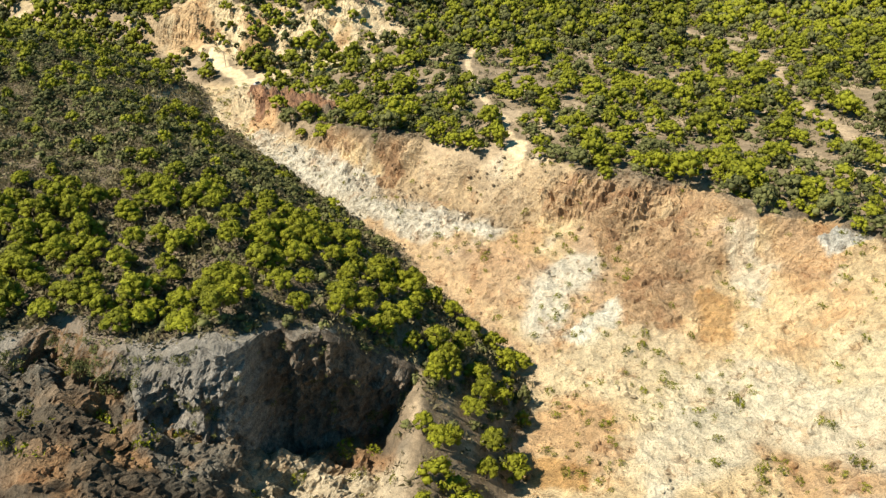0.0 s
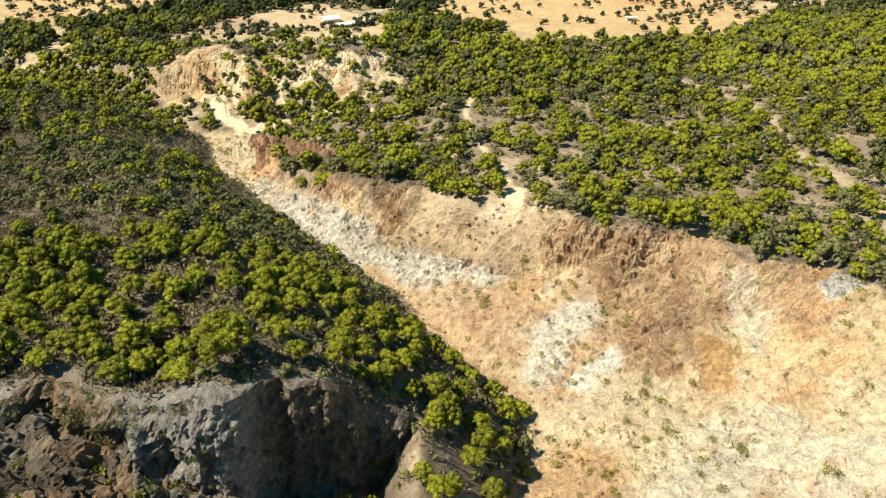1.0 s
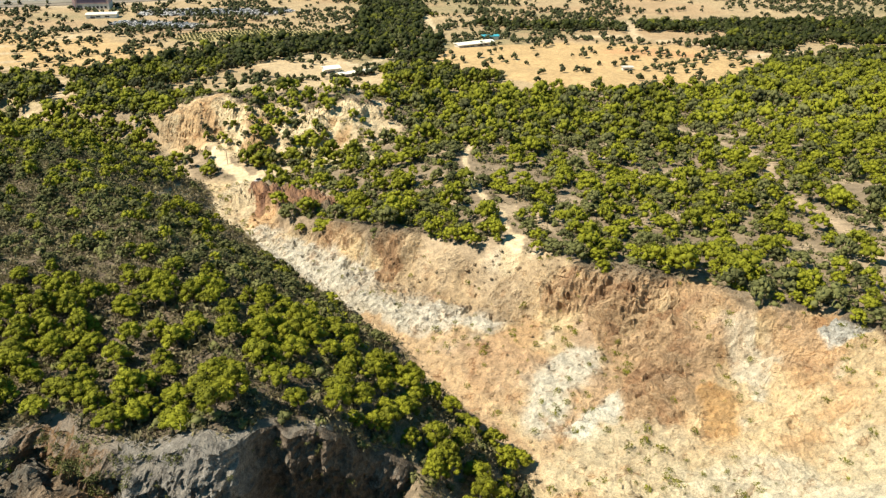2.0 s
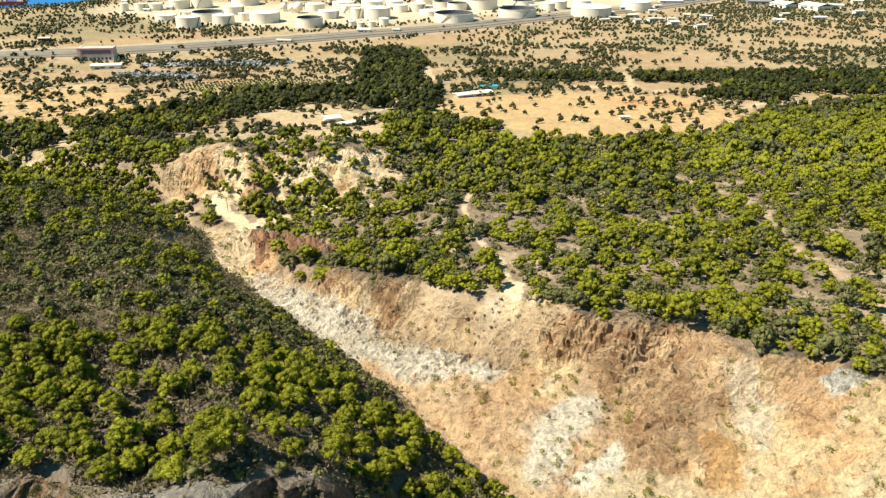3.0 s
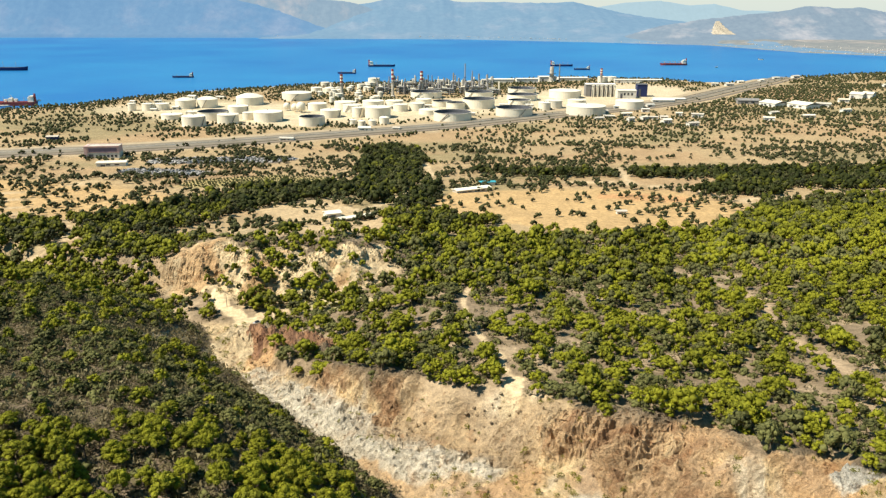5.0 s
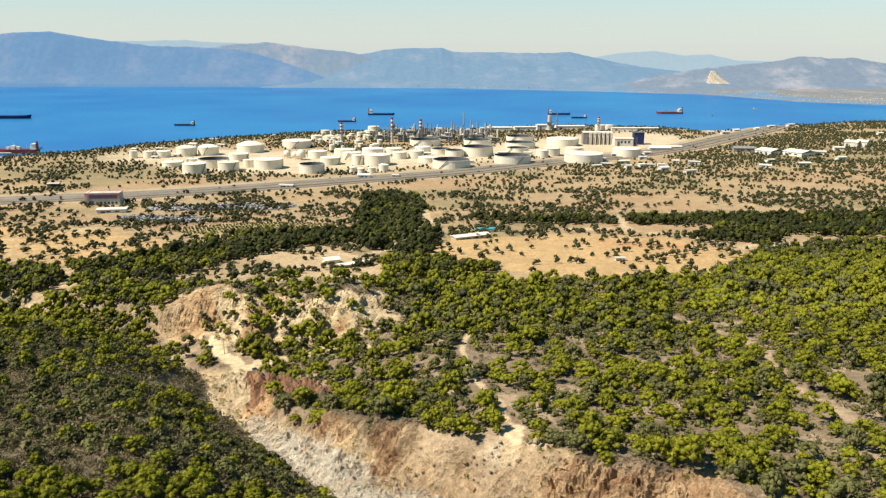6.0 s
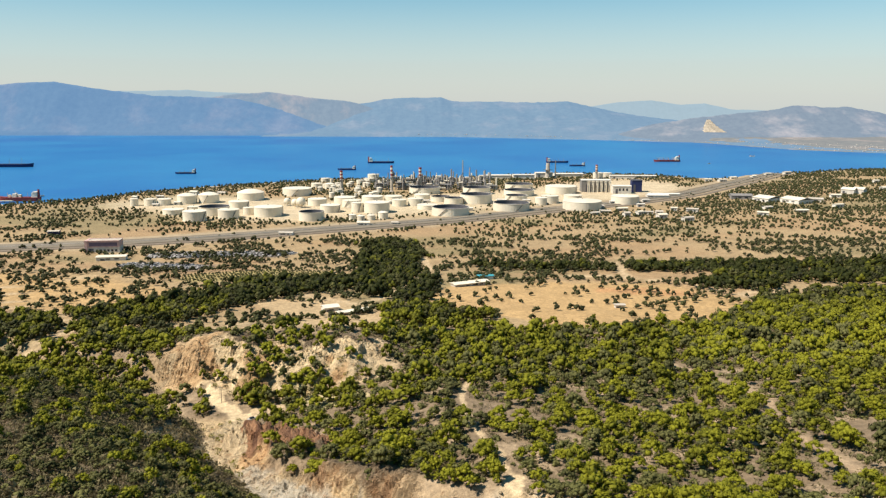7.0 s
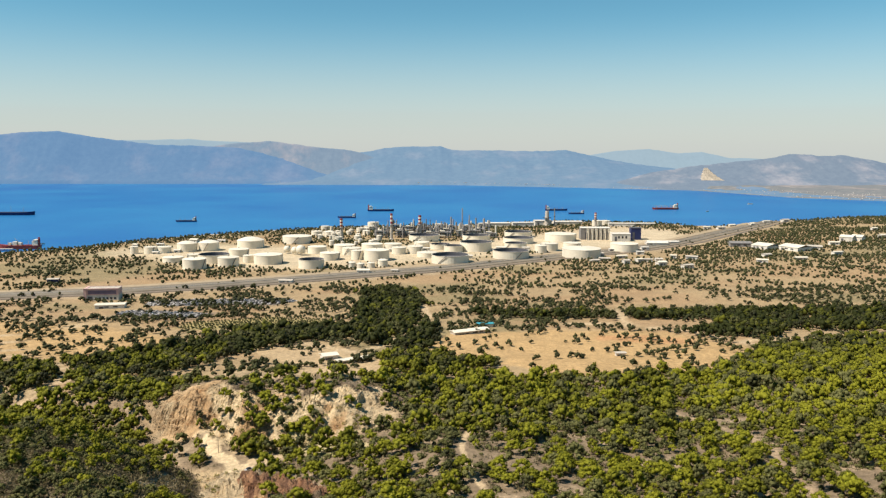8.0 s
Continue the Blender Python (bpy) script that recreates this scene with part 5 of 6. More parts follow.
def hall(x, y, w, d, h, turn, wall, roof, label, name="warehouse", pitch=0.12, windows=0, group="plain sheds"):
    """A building: walls on a plinth, pitched roof with eaves, doors and windows set in."""
    ob = thing(name, (x, y, level(x, y) - 0.3), turn, label, "building", group)
    part("wall", boxes((-w / 2, -d / 2, 0, w / 2, d / 2, h)), wall, ob)
    bm = bmesh.new()
    e, rise = 0.8, pitch * d / 2
    pts = [(-w / 2 - e, -d / 2 - e, h + 0.02), (w / 2 + e, -d / 2 - e, h + 0.02), (w / 2 + e, 0, h + rise + 0.3), (-w / 2 - e, 0, h + rise + 0.3), (w / 2 + e, d / 2 + e, h + 0.02), (-w / 2 - e, d / 2 + e, h + 0.02)]
    v = [bm.verts.new(p) for p in pts]
    u = [bm.verts.new((p[0], p[1], p[2] + 0.5)) for p in pts]
    for a, b, c, e2 in ((0, 1, 2, 3), (3, 2, 4, 5)):
        bm.faces.new((u[a], u[b], u[c], u[e2]))
        bm.faces.new((v[e2], v[c], v[b], v[a]))
    for a, b in ((0, 1), (1, 2), (2, 4), (4, 5), (5, 3), (3, 0)):
        bm.faces.new((v[a], v[b], u[b], u[a]))
    bmesh.ops.recalc_face_normals(bm, faces=bm.faces)
    part("roof", bm, roof, ob)
    part("door", boxes((-w * 0.36, -d / 2 - 0.12, 0.2, -w * 0.36 + min(4.5, w * 0.25), -d / 2 + 0.2, h * 0.66)), DARK_STEEL, ob)
    for k in range(windows):
        px = -w * 0.18 + k * w * 0.6 / max(windows, 1)
        part("window", boxes((px, -d / 2 - 0.08, h * 0.4, px + w * 0.3 / max(windows, 1), -d / 2 + 0.2, h * 0.72)), GLASS_DARK, ob)
    return ob


tank(-524, 1376, 6.8, 12.7, "cone")
tank(-498, 1381, 10.2, 11.7, "cone")
tank(-477, 1390, 12.2, 10.8, "cone")
tank(-443, 1410, 16.8, 14.8, "dome")
tank(-408, 1424, 17.9, 14.9, "dome")
tank(-423, 1272, 16.1, 8.0, "cone")
tank(-396, 1293, 10.3, 9.9, "cone")
tank(-366, 1197, 17.6, 15.1, "cone")
tank(-356, 1268, 24.6, 13.2, "float")
tank(-322, 1226, 16.2, 13.8, "cone")
tank(-335, 1345, 16.9, 12.2, "cone")
tank(-300, 1266, 8.9, 11.6, "cone")
tank(-266, 1252, 22.3, 14.8, "cone")
tank(-343, 1467, 24.6, 14.3, "dome")
tank(-270, 1542, 28.0, 14.0, "cone")
tank(-190, 1204, 19.4, 13.5, "float")
tank(-208, 1386, 16.5, 11.7, "cone")
tank(-174, 1297, 16.4, 11.8, "cone")
tank(-164, 1418, 18.8, 10.9, "cone")
tank(-146, 1366, 16.1, 11.5, "cone")
tank(-129, 1297, 10.1, 15.5, "cone")
tank(-97, 1292, 20.7, 17.1, "cone")
tank(-115, 1425, 18.9, 11.9, "cone")
tank(-64, 1373, 12.6, 11.6, "cone")
tank(-78, 1434, 16.1, 11.1, "cone")
tank(-36, 1381, 13.6, 12.6, "cone")
tank(-128, 1203, 6.0, 8.5, "dome")
tank(-114, 1196, 5.9, 7.6, "dome")
tank(-99, 1203, 6.0, 7.7, "dome")
tank(-82, 1217, 7.7, 10.3, "dome")
tank(-23, 1581, 30.8, 12.1, "float")
tank(-26, 1458, 14.3, 11.3, "cone")
tank(8, 1446, 18.2, 9.1, "float")
tank(-15, 1335, 17.0, 7.6, "cone")
tank(31, 1399, 16.7, 11.8, "float")
tank(23, 1262, 29.8, 13.1, "float")
tank(72, 1422, 28.6, 15.8, "float")
tank(80, 1567, 27.3, 13.1, "float")
tank(125, 1314, 30.1, 13.7, "float")
tank(147, 1452, 20.4, 10.2, "float")
tank(161, 1540, 29.2, 10.8, "float")
tank(172, 1650, 29.0, 11.6, "float")
tank(184, 1384, 10.6, 13.6, "cone")
tank(249, 1580, 30.8, 14.3, "cone")
tank(256, 1480, 16.6, 7.3, "cone")
tank(246, 1330, 32.3, 14.8, "cone")
tank(204, 1416, 15.4, 13.5, "cone")
tank(337, 1410, 24.6, 13.8, "cone")
tank(-252, 1679, 11.8, 9.5, "cone")
tank(-222, 1657, 10.5, 10.5, "dome")
tank(-250, 1795, 10.1, 8.9, "cone")
tank(-193, 1570, 7.8, 8.9, "cone")
tank(-151, 1794, 11.4, 8.9, "cone")
tank(-148, 1876, 13.2, 10.6, "cone")
tank(-166, 1743, 8.6, 9.9, "cone")
tank(381, 1870, 11.9, 14.5, "cone")
tank(407, 1896, 10.7, 12.1, "cone")
rs = np.random.default_rng(31)
for k in range(26):     # small vessels among the large ones
    tank(float(rs.uniform(-240, -110)), float(rs.uniform(1490, 1780)), float(rs.uniform(3, 7)), float(rs.uniform(6, 11)), "dome")
for x, y, r in ((-259, 1376, 5.9), (-231, 1352, 7.9), (-243, 1362, 5.9)):
    sphere_tank(x, y, r)
stack(-191, 1604, 2.8, 43, True)
stack(-89, 1592, 2.3, 54, True)
stack(-33, 1643, 2.9, 46, True)
stack(371, 1838, 2.6, 36, True)
for x, y, r, h in ((55, 1643, 1.2, 61), (32, 1664, 1.8, 41), (86, 1698, 1.8, 36), (104, 1699, 1.8, 35), (115, 1698, 1.8, 31), (-126, 1666, 1.5, 31), (-99, 1644, 1.2, 35), (283, 1887, 1.3, 43), (72, 1699, 1.2, 42), (12, 1665, 1.8, 31), (-12, 1665, 1.2, 35)):
    stack(x, y, r, h)
stack(265, 1887, 5.0, 36, mat=CONCRETE)
for k in range(22):
    process_unit(-110 + 10.5 * k + float(rs.uniform(-5, 5)), 1630 + 65 * ((k * 7) % 3) + float(rs.uniform(-12, 12)), float(rs.uniform(16, 30)), float(rs.uniform(10, 18)), 6, 400 + k)

hall(322, 1605, 58, 26, 24, -2, GREY_STEEL, PALE_WALL, "grey power hall with tall white wall panels", "power_hall", 0.05, group="refinery halls")
for k in range(6):
    hall(306 + 8.5 * k, 1589, 4.5, 3, 22, -2, WHITE_STEEL, WHITE_STEEL, "white upright panel tower before the power hall", "panel_tower", 0.05, group="panel towers")
hall(368, 1575, 36, 24, 15, -2, PALE_WALL, PALE_WALL, "cream rendered refinery hall with a flat roof", "refinery_hall", 0.04, 3, "refinery halls")
hall(404, 1600, 20, 20, 24, -2, BLUE_PAINT, DARK_STEEL, "dark blue clad boiler house", "boiler_house", 0.04, 0, "refinery halls")
for x, y, w, d, h in ((146, 1880, 60, 22, 8), (205, 1870, 50, 20, 10), (256, 1900, 40, 24, 12), (320, 1930, 70, 22, 7), (440, 1880, 60, 22, 7), (500, 1900, 50, 18, 5), (420, 1500, 40, 20, 5), (440, 1530, 60, 16, 4)):
    hall(x, y, w, d, h, float(rs.uniform(-4, 4)), PALE_WALL, PALE_WALL, "long cream refinery shed with a low roof", "refinery_shed", 0.08, 0, "refinery sheds")
for k in range(18):
    hall(float(rs.uniform(-520, 420)), float(rs.uniform(1330, 1460)) + (60 if k % 2 else -30), float(rs.uniform(8, 18)), float(rs.uniform(6, 10)), float(rs.uniform(3.5, 6)), float(rs.uniform(-8, 8)), PALE_WALL, PALE_WALL, "small pale pump house between the tanks", "pump_house", 0.1, 1, "pump houses")

# ---------------------------------------------------------------- buildings on the plain
pb = thing("pink_building", (-384, 908, level(-384, 908) - 0.5), 6, "pink and cream two-storey block with a dark recessed entrance", "building")
part("lower_wall", boxes((-16, -8, 0, 19, 8, 7.2)), PALE_WALL, pb, "cream lower wall")
part("upper_wall", boxes((-16, -8.4, 7.2, 19, 8, 14.2)), PINK_WALL, pb, "dull pink upper wall")
part("side_tower", boxes((-19, -9, 0, -16, 8, 15)), PINK_WALL, pb)
part("parapet", boxes((-19.3, -9.2, 14.3, 19.3, -8.0, 15.1), (-19.3, 7.6, 14.3, 19.3, 8.4, 15.1)), PINK_WALL, pb, "pink parapet edge")
part("window_band", boxes((-14, -8.55, 8.4, 17, -8.3, 12.6)), plain("violet_glazing", (0.16, 0.12, 0.17), 0.35, scale=0.3), pb, "dark violet glazed band")
part("roof", boxes((-19, -8, 14.2, 19, 7.6, 14.6)), CONCRETE, pb)
part("entrance", boxes((-14.5, -8.25, 0.2, -9.5, -7.6, 5.6)), DARK_STEEL, pb, "dark recessed entrance")
for k in range(6):
    part("window", boxes((-7 + 4.2 * k, -8.15, 2.2, -4.6 + 4.2 * k, -7.7, 4.6)), GLASS_DARK, pb)
hall(-352, 850, 30, 12, 4.2, 10, PALE_WALL, WHITE_STEEL, "low shed with a broad white roof", "yard_shed", 0.06, 2)
hall(-507, 1046, 14, 10, 6, 10, BLUE_PAINT, CONCRETE, "small blue-walled house by the coast road", "blue_house", 0.1, 2)
hall(571, 1480, 38, 26, 7, -8, GREY_STEEL, GREY_STEEL, "grey sheet-metal warehouse with low roof", "warehouse", 0.18, 2)
hall(606, 1442, 34, 40, 7, -60, PALE_WALL, WHITE_STEEL, "long warehouse with a white pitched roof", "warehouse", 0.16, 2)
hall(650, 1420, 40, 40, 7, -62, PALE_WALL, WHITE_STEEL, "broad warehouse with a white pitched roof", "warehouse", 0.16, 2)
hall(690, 1432, 24, 20, 6, -20, PALE_WALL, CONCRETE, "small pale warehouse annex", "warehouse", 0.14, 1)
hall(822, 1570, 24, 30, 9, -40, PALE_WALL, WHITE_STEEL, "white-roofed twin storage hall", "warehouse", 0.18, 0)
hall(845, 1574, 20, 30, 9, -40, PALE_WALL, WHITE_STEEL, "white-roofed twin storage hall", "warehouse", 0.18, 0)
hall(-79, 575, 11, 9, 3.4, 24, PALE_WALL, WHITE_STEEL, "small farm shed with a white sheet roof", "farm_shed", 0.2, 1)
hall(-60, 560, 24, 5.5, 2.6, 28, CONCRETE, WHITE_STEEL, "long low animal shed with a pale roof", "farm_shed", 0.12, 3)
hall(30, 690, 34, 9, 3, 26, CONCRETE, WHITE_STEEL, "long low farm shed with a dusty pale roof", "farm_shed", 0.12, 3)
hall(46, 728, 14, 6, 3.2, 8, PALE_WALL, TEAL_ROOF, "small shed with a blue-green sheet roof", "farm_shed", 0.1, 1)
hall(140, 588, 7, 4, 2.4, 5, PALE_WALL, CONCRETE, "tiny field hut among olive trees", "field_hut", 0.1, 1)
rh = np.random.default_rng(77)
for x, y in ((275, 1282), (309, 1310), (325, 1257), (340, 1268), (362, 1277), (394, 1304), (382, 1192), (281, 1349), (300, 1240), (255, 1262), (420, 1290), (350, 1220), (688, 1346), (987, 1775), (928, 1636), (940, 1650), (-200, 1050), (-376, 1594), (-300, 1620), (-420, 1560), (-560, 1480), (-470, 1545), (620, 1806), (650, 1800), (700, 1870), (760, 1900), (820, 1960), (880, 1990), (560, 1330), (600, 1290), (520, 1250), (760, 1500), (-105, 1140), (-60, 1150), (880, 1420)):
    hall(x, y, float(rh.uniform(9, 20)), float(rh.uniform(7, 12)), float(rh.uniform(3.2, 6.5)), float(rh.uniform(-25, 25)), PALE_WALL, CONCRETE if rh.uniform() < 0.5 else WHITE_STEEL, "small pale house among trees on the plain", "house", float(rh.uniform(0.1, 0.3)), 2, "houses on the plain")


# ---------------------------------------------------------------- highway
def ribbon(name, line, offset, half, lift, mat, label, thick=1.2, category="road"):
    """A strip that follows a run over the land at a side offset."""
    pts = []
    for k in range(len(line) - 1):
        for q in np.linspace(0, 1, 10, endpoint=False):
            pts.append(((1 - q) * line[k][0] + q * line[k + 1][0], (1 - q) * line[k][1] + q * line[k + 1][1]))
    pts = np.array(pts + [line[-1][:2]])
    for k in range(12):
        pts[1:-1] = (pts[:-2] + 2 * pts[1:-1] + pts[2:]) / 4
    d = np.gradient(pts, axis=0)
    d /= np.linalg.norm(d, axis=1)[:, None]
    n = np.stack([d[:, 1], -d[:, 0]], -1)
    bm = bmesh.new()
    prev = None
    for p, m in zip(pts, n):
        c = p + m * offset
        zz = max(level(*c), level(*(c + m * half)), level(*(c - m * half))) + lift
        ring = [bm.verts.new((*(c + m * s), zz - dz)) for s, dz in ((-half, 0), (half, 0), (half + thick, thick + 0.6), (-half - thick, thick + 0.6))]
        if prev:
            for a in range(4):
                b = (a + 1) % 4
                bm.faces.new((prev[a], prev[b], ring[b], ring[a]))
        prev = ring
    bmesh.ops.recalc_face_normals(bm, faces=bm.faces)
    return tagged(part(name, bm, mat), label, category, kind="structure")


ribbon("road", HIGHWAY, -12, 8, 1.6, ASPHALT, "sun-bleached asphalt carriageway of the coast highway")
ribbon("road", HIGHWAY, 10, 8, 1.2, ASPHALT, "sun-bleached asphalt carriageway of the coast highway")
# railway: an added dark strip for the hedge line and its shade, no rails
ribbon("railway", HIGHWAY, 30, 5.0, 0.8, plain("dark_hedge_strip", (0.20, 0.16, 0.12), 0.95, scale=0.2, spread=0.25), "dark strip put in for hedges and shade beside the highway", category="railway")
ribbon("verge", HIGHWAY, -34, 8.0, 0.7, plain("dusty_verge", (0.36, 0.28, 0.18), 0.95, scale=0.1, spread=0.2), "dusty service road beside the highway", category="verge")
ribbon("barrier", HIGHWAY, -1.0, 0.35, 2.2, CONCRETE, "pale concrete barrier between carriageways", 0.3, "barrier")


# ---------------------------------------------------------------- cars in the breaker's yard
CAR_PAINT = plain("car_paint", (0.62, 0.60, 0.58), 0.5, scale=0.5, spread=0.1, per_object=0.9)
RUBBER = plain("tyre_rubber", (0.02, 0.02, 0.022), 0.8)


def make_car(detail):
    ob = thing("car", (0, -300, 0))
    part("body", boxes((-2.1, -0.85, 0.35, 2.1, 0.85, 0.95), bevel=0.15), CAR_PAINT, ob)
    bm = boxes((-1.2, -0.75, 0.93, 1.0, 0.75, 1.5))
    for v in bm.verts:
        if v.co.z > 1.2:
            v.co.x *= 0.72
            v.co.y *= 0.85
    part("cabin", bm, GLASS_DARK, ob, "dark glazed cabin")
    if detail:
        for sx in (-1.3, 1.3):
            for sy in (-0.85, 0.85):
                part("wheel", tube(bmesh.new(), (sx, sy - 0.1, 0.33), (sx, sy + 0.1, 0.33), 0.33, 14), RUBBER, ob)
    return ob


car = make_car(False)
rc = np.random.default_rng(5)
count = 0
while count < 290:
    x, y = float(rc.uniform(-345, -160)), float(rc.uniform(765, 925))
    row = round((y - 765) / 7.5)
    y = 765 + 7.5 * row + float(rc.uniform(-0.8, 0.8))
    yard = float(patch(np.array([x]), np.array([y]), [(-310, 812), (-250, 800)], 16, 71)[0]) + float(patch(np.array([x]), np.array([y]), [(-290, 880), (-230, 885), (-185, 890)], 20, 72)[0])
    if yard < 0.5 or float(vnoise(np.array([x / 14]), np.array([y / 14]), 73)[0]) < -0.2:
        continue
    c = copy_thing(car, pose(x, y, level(x, y) + 0.05, 0, 0, float(rc.choice([0, 90, 0])) + float(rc.uniform(-12, 12))))
    tagged(c, "old car standing in the dusty breaker's yard", "car", "cars in the yard")
    count += 1
for o in list(car.children) + [car]:
    bpy.data.objects.remove(o)
# the rest of the yard's wrecks, too many to count
CAR_ROWS = plain("wreck_paint", (0.50, 0.47, 0.44), 0.6, scale=0.5, spread=0.1)
tree = CAR_ROWS.node_tree
geo = tree.nodes.new("ShaderNodeNewGeometry")
base_in = tree.nodes["Principled BSDF"].inputs["Base Color"]
base_col = base_in.links[0].from_socket
tree.links.new(mixed(tree, "MULTIPLY", 1.0, base_col, grey(tree, remap(tree, geo.outputs["Random Per Island"], 0.2, 1, 0.03, 1.0))), base_in)
shell = np.array([(-2.1, -0.85, 0.3), (2.1, -0.85, 0.3), (2.1, 0.85, 0.3), (-2.1, 0.85, 0.3), (-2.1, -0.85, 0.9), (2.1, -0.85, 0.85), (2.1, 0.85, 0.85), (-2.1, 0.85, 0.9), (-1.3, -0.8, 0.92), (0.9, -0.8, 0.9), (0.9, 0.8, 0.9), (-1.3, 0.8, 0.92), (-0.9, -0.65, 1.45), (0.4, -0.65, 1.45), (0.4, 0.65, 1.45), (-0.9, 0.65, 1.45)])
skin = [(0, 1, 5, 4), (1, 2, 6, 5), (2, 3, 7, 6), (3, 0, 4, 7), (4, 5, 9, 8), (5, 6, 10, 9), (6, 7, 11, 10), (7, 4, 8, 11), (8, 9, 13, 12), (9, 10, 14, 13), (10, 11, 15, 14), (11, 8, 12, 15), (12, 13, 14, 15)]
cx, cy = rc.uniform(-350, -160, 9000), 765 + 5.0 * np.round(rc.uniform(0, 32, 9000)) + rc.uniform(-0.6, 0.6, 9000)
keep = np.maximum(patch(cx, cy, [(-310, 812), (-250, 800)], 17, 71), patch(cx, cy, [(-300, 880), (-230, 885), (-185, 890)], 21, 72)) > 0.5
cx, cy = cx[keep][:1300], cy[keep][:1300]
cz, ca = land(cx, cy)[0], rc.choice([0.0, 1.57], len(cx)) + rc.uniform(-0.2, 0.2, len(cx))
V = np.stack([shell[:, 0] * np.cos(ca)[:, None] - shell[:, 1] * np.sin(ca)[:, None] + cx[:, None], shell[:, 0] * np.sin(ca)[:, None] + shell[:, 1] * np.cos(ca)[:, None] + cy[:, None], shell[:, 2] + cz[:, None]], -1).reshape(-1, 3)
F = [tuple(i + 16 * k for i in q) for k in range(len(cx)) for q in skin]
tagged(new("wrecked_cars", mesh_from("wrecked_cars", V, F, CAR_ROWS)), "crowded rows of white, grey and dark wrecked cars", "cars", kind="stuff")
car = make_car(True)
car.matrix_world = pose(-84, 343, level(-84, 343) - 0.02, 0, 0, 35)
tagged(car, "dark car parked on the pale clay clearing", "car")


# ---------------------------------------------------------------- ships in the bay
def ship(x, y, length, turn, hull, label, laden=0.4):
    ob = thing("ship", (x, y, 0), turn, label, "ship", "ships at anchor")
    w, h = length * 0.15, length * (0.03 + 0.05 * laden) + 1.4
    bm = bmesh.new()
    sec = [(-0.5, 0.75, 0.95), (-0.42, 1, 0.9), (0.3, 1, 0.9), (0.42, 0.7, 1.05), (0.5, 0.05, 1.25)]
    prev = None
    for s, ww, hh in sec:
        ring = [bm.verts.new((s * length, -w / 2 * ww, h * hh)), bm.verts.new((s * length * 0.96, -w / 2 * ww * 0.85, -1)), bm.verts.new((s * length * 0.96, w / 2 * ww * 0.85, -1)), bm.verts.new((s * length, w / 2 * ww, h * hh))]
        if prev:
            for a in range(4):
                bm.faces.new((prev[a], prev[(a + 1) % 4], ring[(a + 1) % 4], ring[a]))
        else:
            bm.faces.new(ring)
        prev = ring
    bm.faces.new(list(reversed(prev)))
    bmesh.ops.recalc_face_normals(bm, faces=bm.faces)
    part("hull", bm, hull, ob)
    b = length * 0.095
    house = part("deckhouse", boxes((-0.44 * length, -w * 0.4, h * 0.85, -0.44 * length + b * 1.4, w * 0.4, h + b), (-0.44 * length, -w * 0.48, h + b, -0.44 * length + b, w * 0.48, h + b * 1.35), bevel=0.15), WHITE_STEEL, ob, "white deckhouse and bridge")
    part("funnel", lathe([(b * 0.28, h), (b * 0.25, h + b * 1.9), (0, h + b * 1.9)], 10, (-0.46 * length, 0)), RED_PAINT, house, "red funnel")
    for s in (-0.2, 0.05, 0.28):
        part("mast", tube(bmesh.new(), (s * length, 0, h * 0.8), (s * length, 0, h + b * 1.1), 0.35, 6), CONCRETE, ob)
    part("deck_pipes", boxes((-0.3 * length, -w * 0.12, h * 0.9, 0.36 * length, w * 0.12, h * 0.9 + 1.0)), RED_PAINT if hull is RED_PAINT else DARK_STEEL, ob)
    return ob


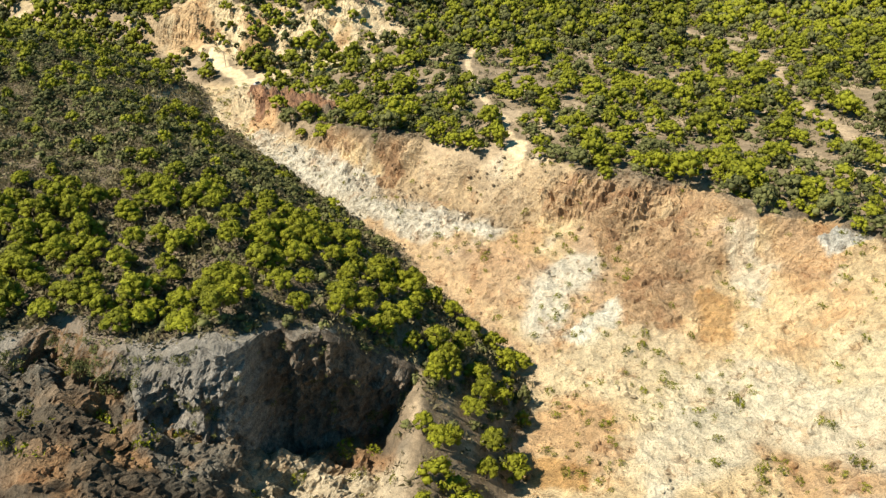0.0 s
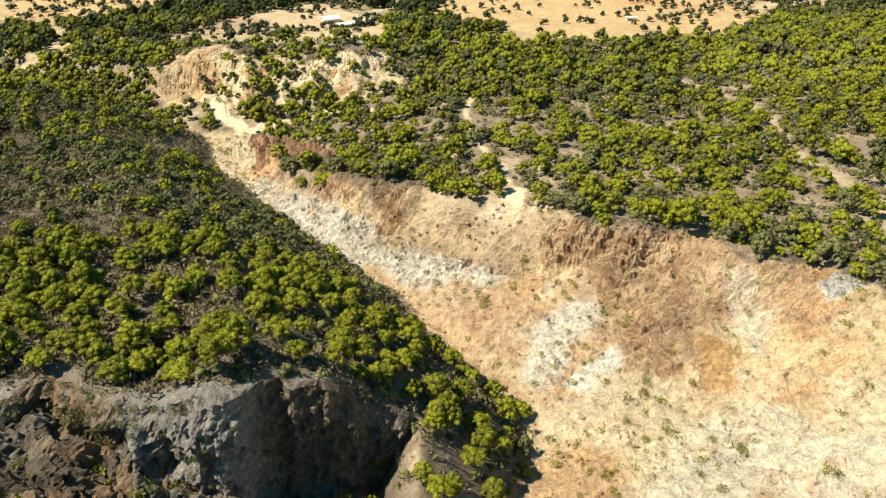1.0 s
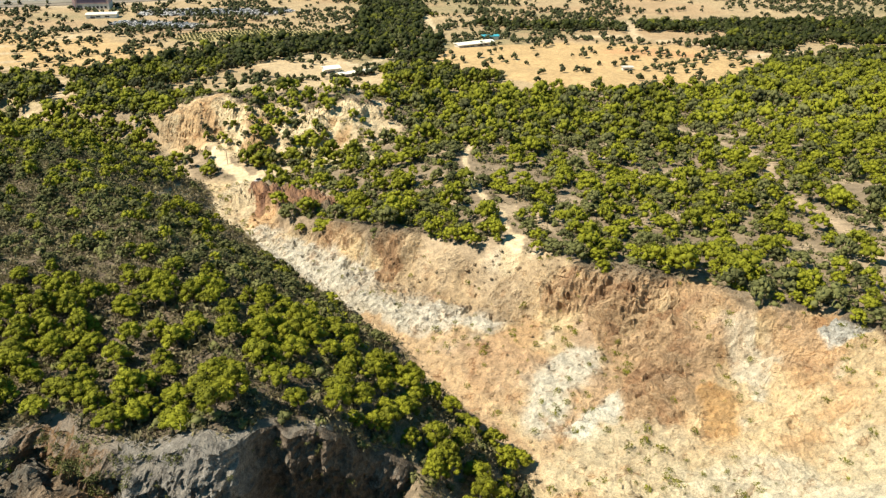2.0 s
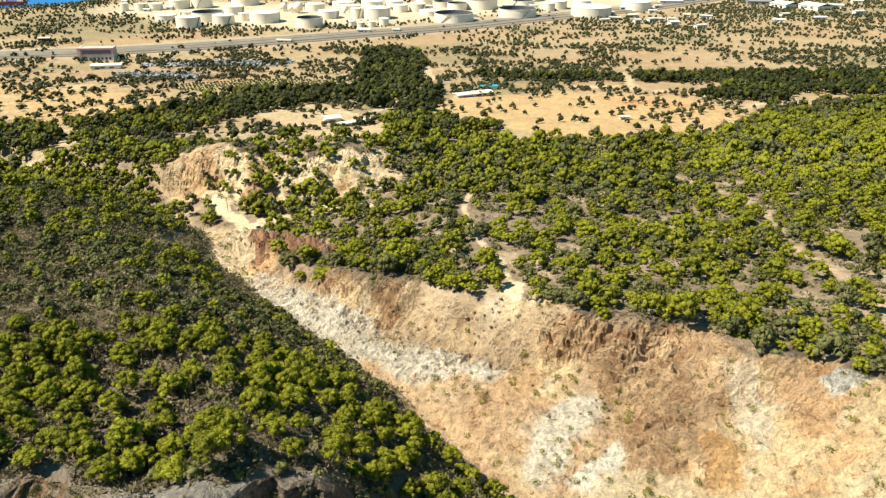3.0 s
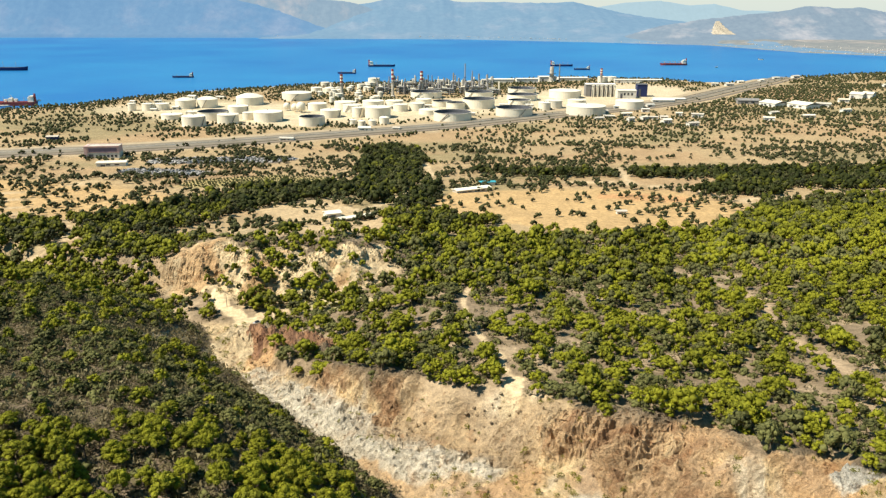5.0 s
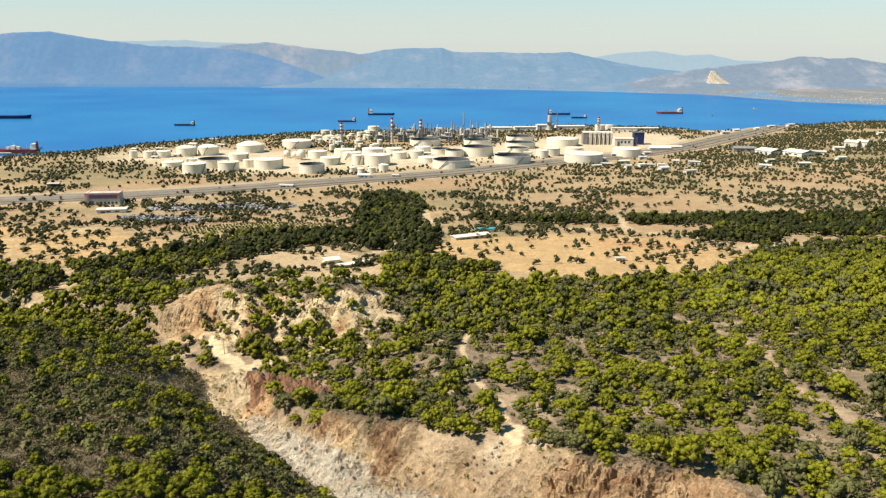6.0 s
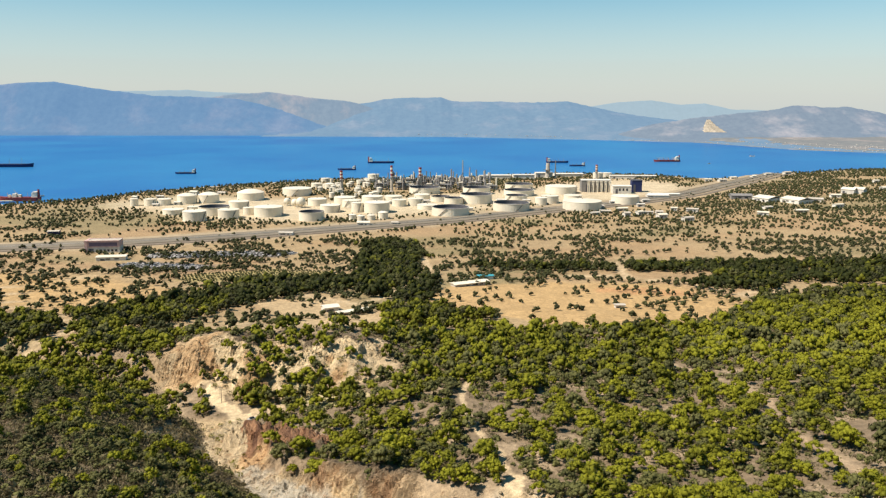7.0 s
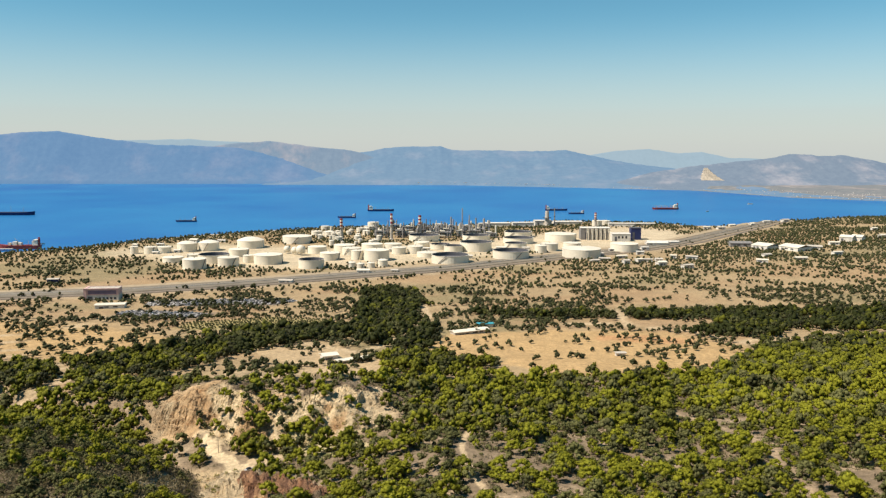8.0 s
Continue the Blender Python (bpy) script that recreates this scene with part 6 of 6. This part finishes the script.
ship(-1215, 2268, 150, 2, BLUE_PAINT, "long laden tanker with a dark hull at anchor")
tanker = ship(-786, 1500, 78, 182, RED_PAINT, "red tanker with a white deckhouse at the jetty", 1.1)
part("manifold", boxes((4, -4, 6.5, 12, 4, 14), (-4, -3, 6.5, 2, 3, 12.5), (16, -3, 6.5, 20, 3, 12), bevel=0.2), WHITE_STEEL, tanker, "white deck tanks and manifold")
part("boom", tube(bmesh.new(), (0, 0, 6.5), (9, 1, 21), 0.5, 6), WHITE_STEEL, tanker)
ship(-645, 2055, 54, 182, BLUE_PAINT, "small coaster with a dark hull and white bridge")
ship(-243, 2169, 50, 180, BLUE_PAINT, "small dark tanker off the refinery")
ship(-166, 2403, 80, 0, BLUE_PAINT, "dark tanker with a red funnel at anchor")
ship(368, 2421, 68, 0, BLUE_PAINT, "dark freighter behind the refinery pier")
ship(407, 2296, 46, 180, BLUE_PAINT, "small dark coaster at anchor")
bulk = ship(714, 2464, 82, 180, RED_PAINT, "rust-red bulk carrier with deck cranes")
for k in range(4):
    part("crane", boxes((-22 + 16 * k, -0.8, 5, -20 + 16 * k, 0.8, 12), (-22 + 16 * k, -0.6, 11, -12 + 16 * k, 0.6, 12)), CONCRETE, bulk)
ship(-778, 1571, 8, 30, WHITE_STEEL, "little white launch near the tanker")
ship(815, 2375, 10, 200, WHITE_STEEL, "little white yacht under way in the bay")
ship(1067, 2686, 19, 0, WHITE_STEEL, "white motor yacht far out in the bay")
jetty = thing("jetty", (-850, 1478, 0), 3, "long concrete jetty on piles beside the red tanker", "jetty")
part("deck", boxes((-120, -4, 2.2, 60, 4, 3.2)), CONCRETE, jetty)
for k in range(19):
    part("pile", tube(bmesh.new(), (-118 + 9.6 * k, 0, -3), (-118 + 9.6 * k, 0, 2.25), 0.7, 8), CONCRETE, jetty)


# ---------------------------------------------------------------- poles by the clay road
for x, y in ((-104, 366), (-122, 392)):
    pole = thing("utility_pole", (x, y, level(x, y) - 0.4), 25, "weathered wooden utility pole beside the clay road", "utility pole", "utility poles")
    part("post", lathe([(0.16, 0), (0.11, 8.5), (0, 8.5)], 8), BARK, pole)
    arm = part("crossarm", boxes((-0.9, -0.07, 7.7, 0.9, 0.07, 7.85)), BARK, pole)
    for k in (-0.75, 0.0, 0.75):
        part("insulator", lathe([(0.05, 7.84), (0.07, 7.95), (0.03, 8.05), (0, 8.06)], 6, (k, 0)), WHITE_STEEL, arm)
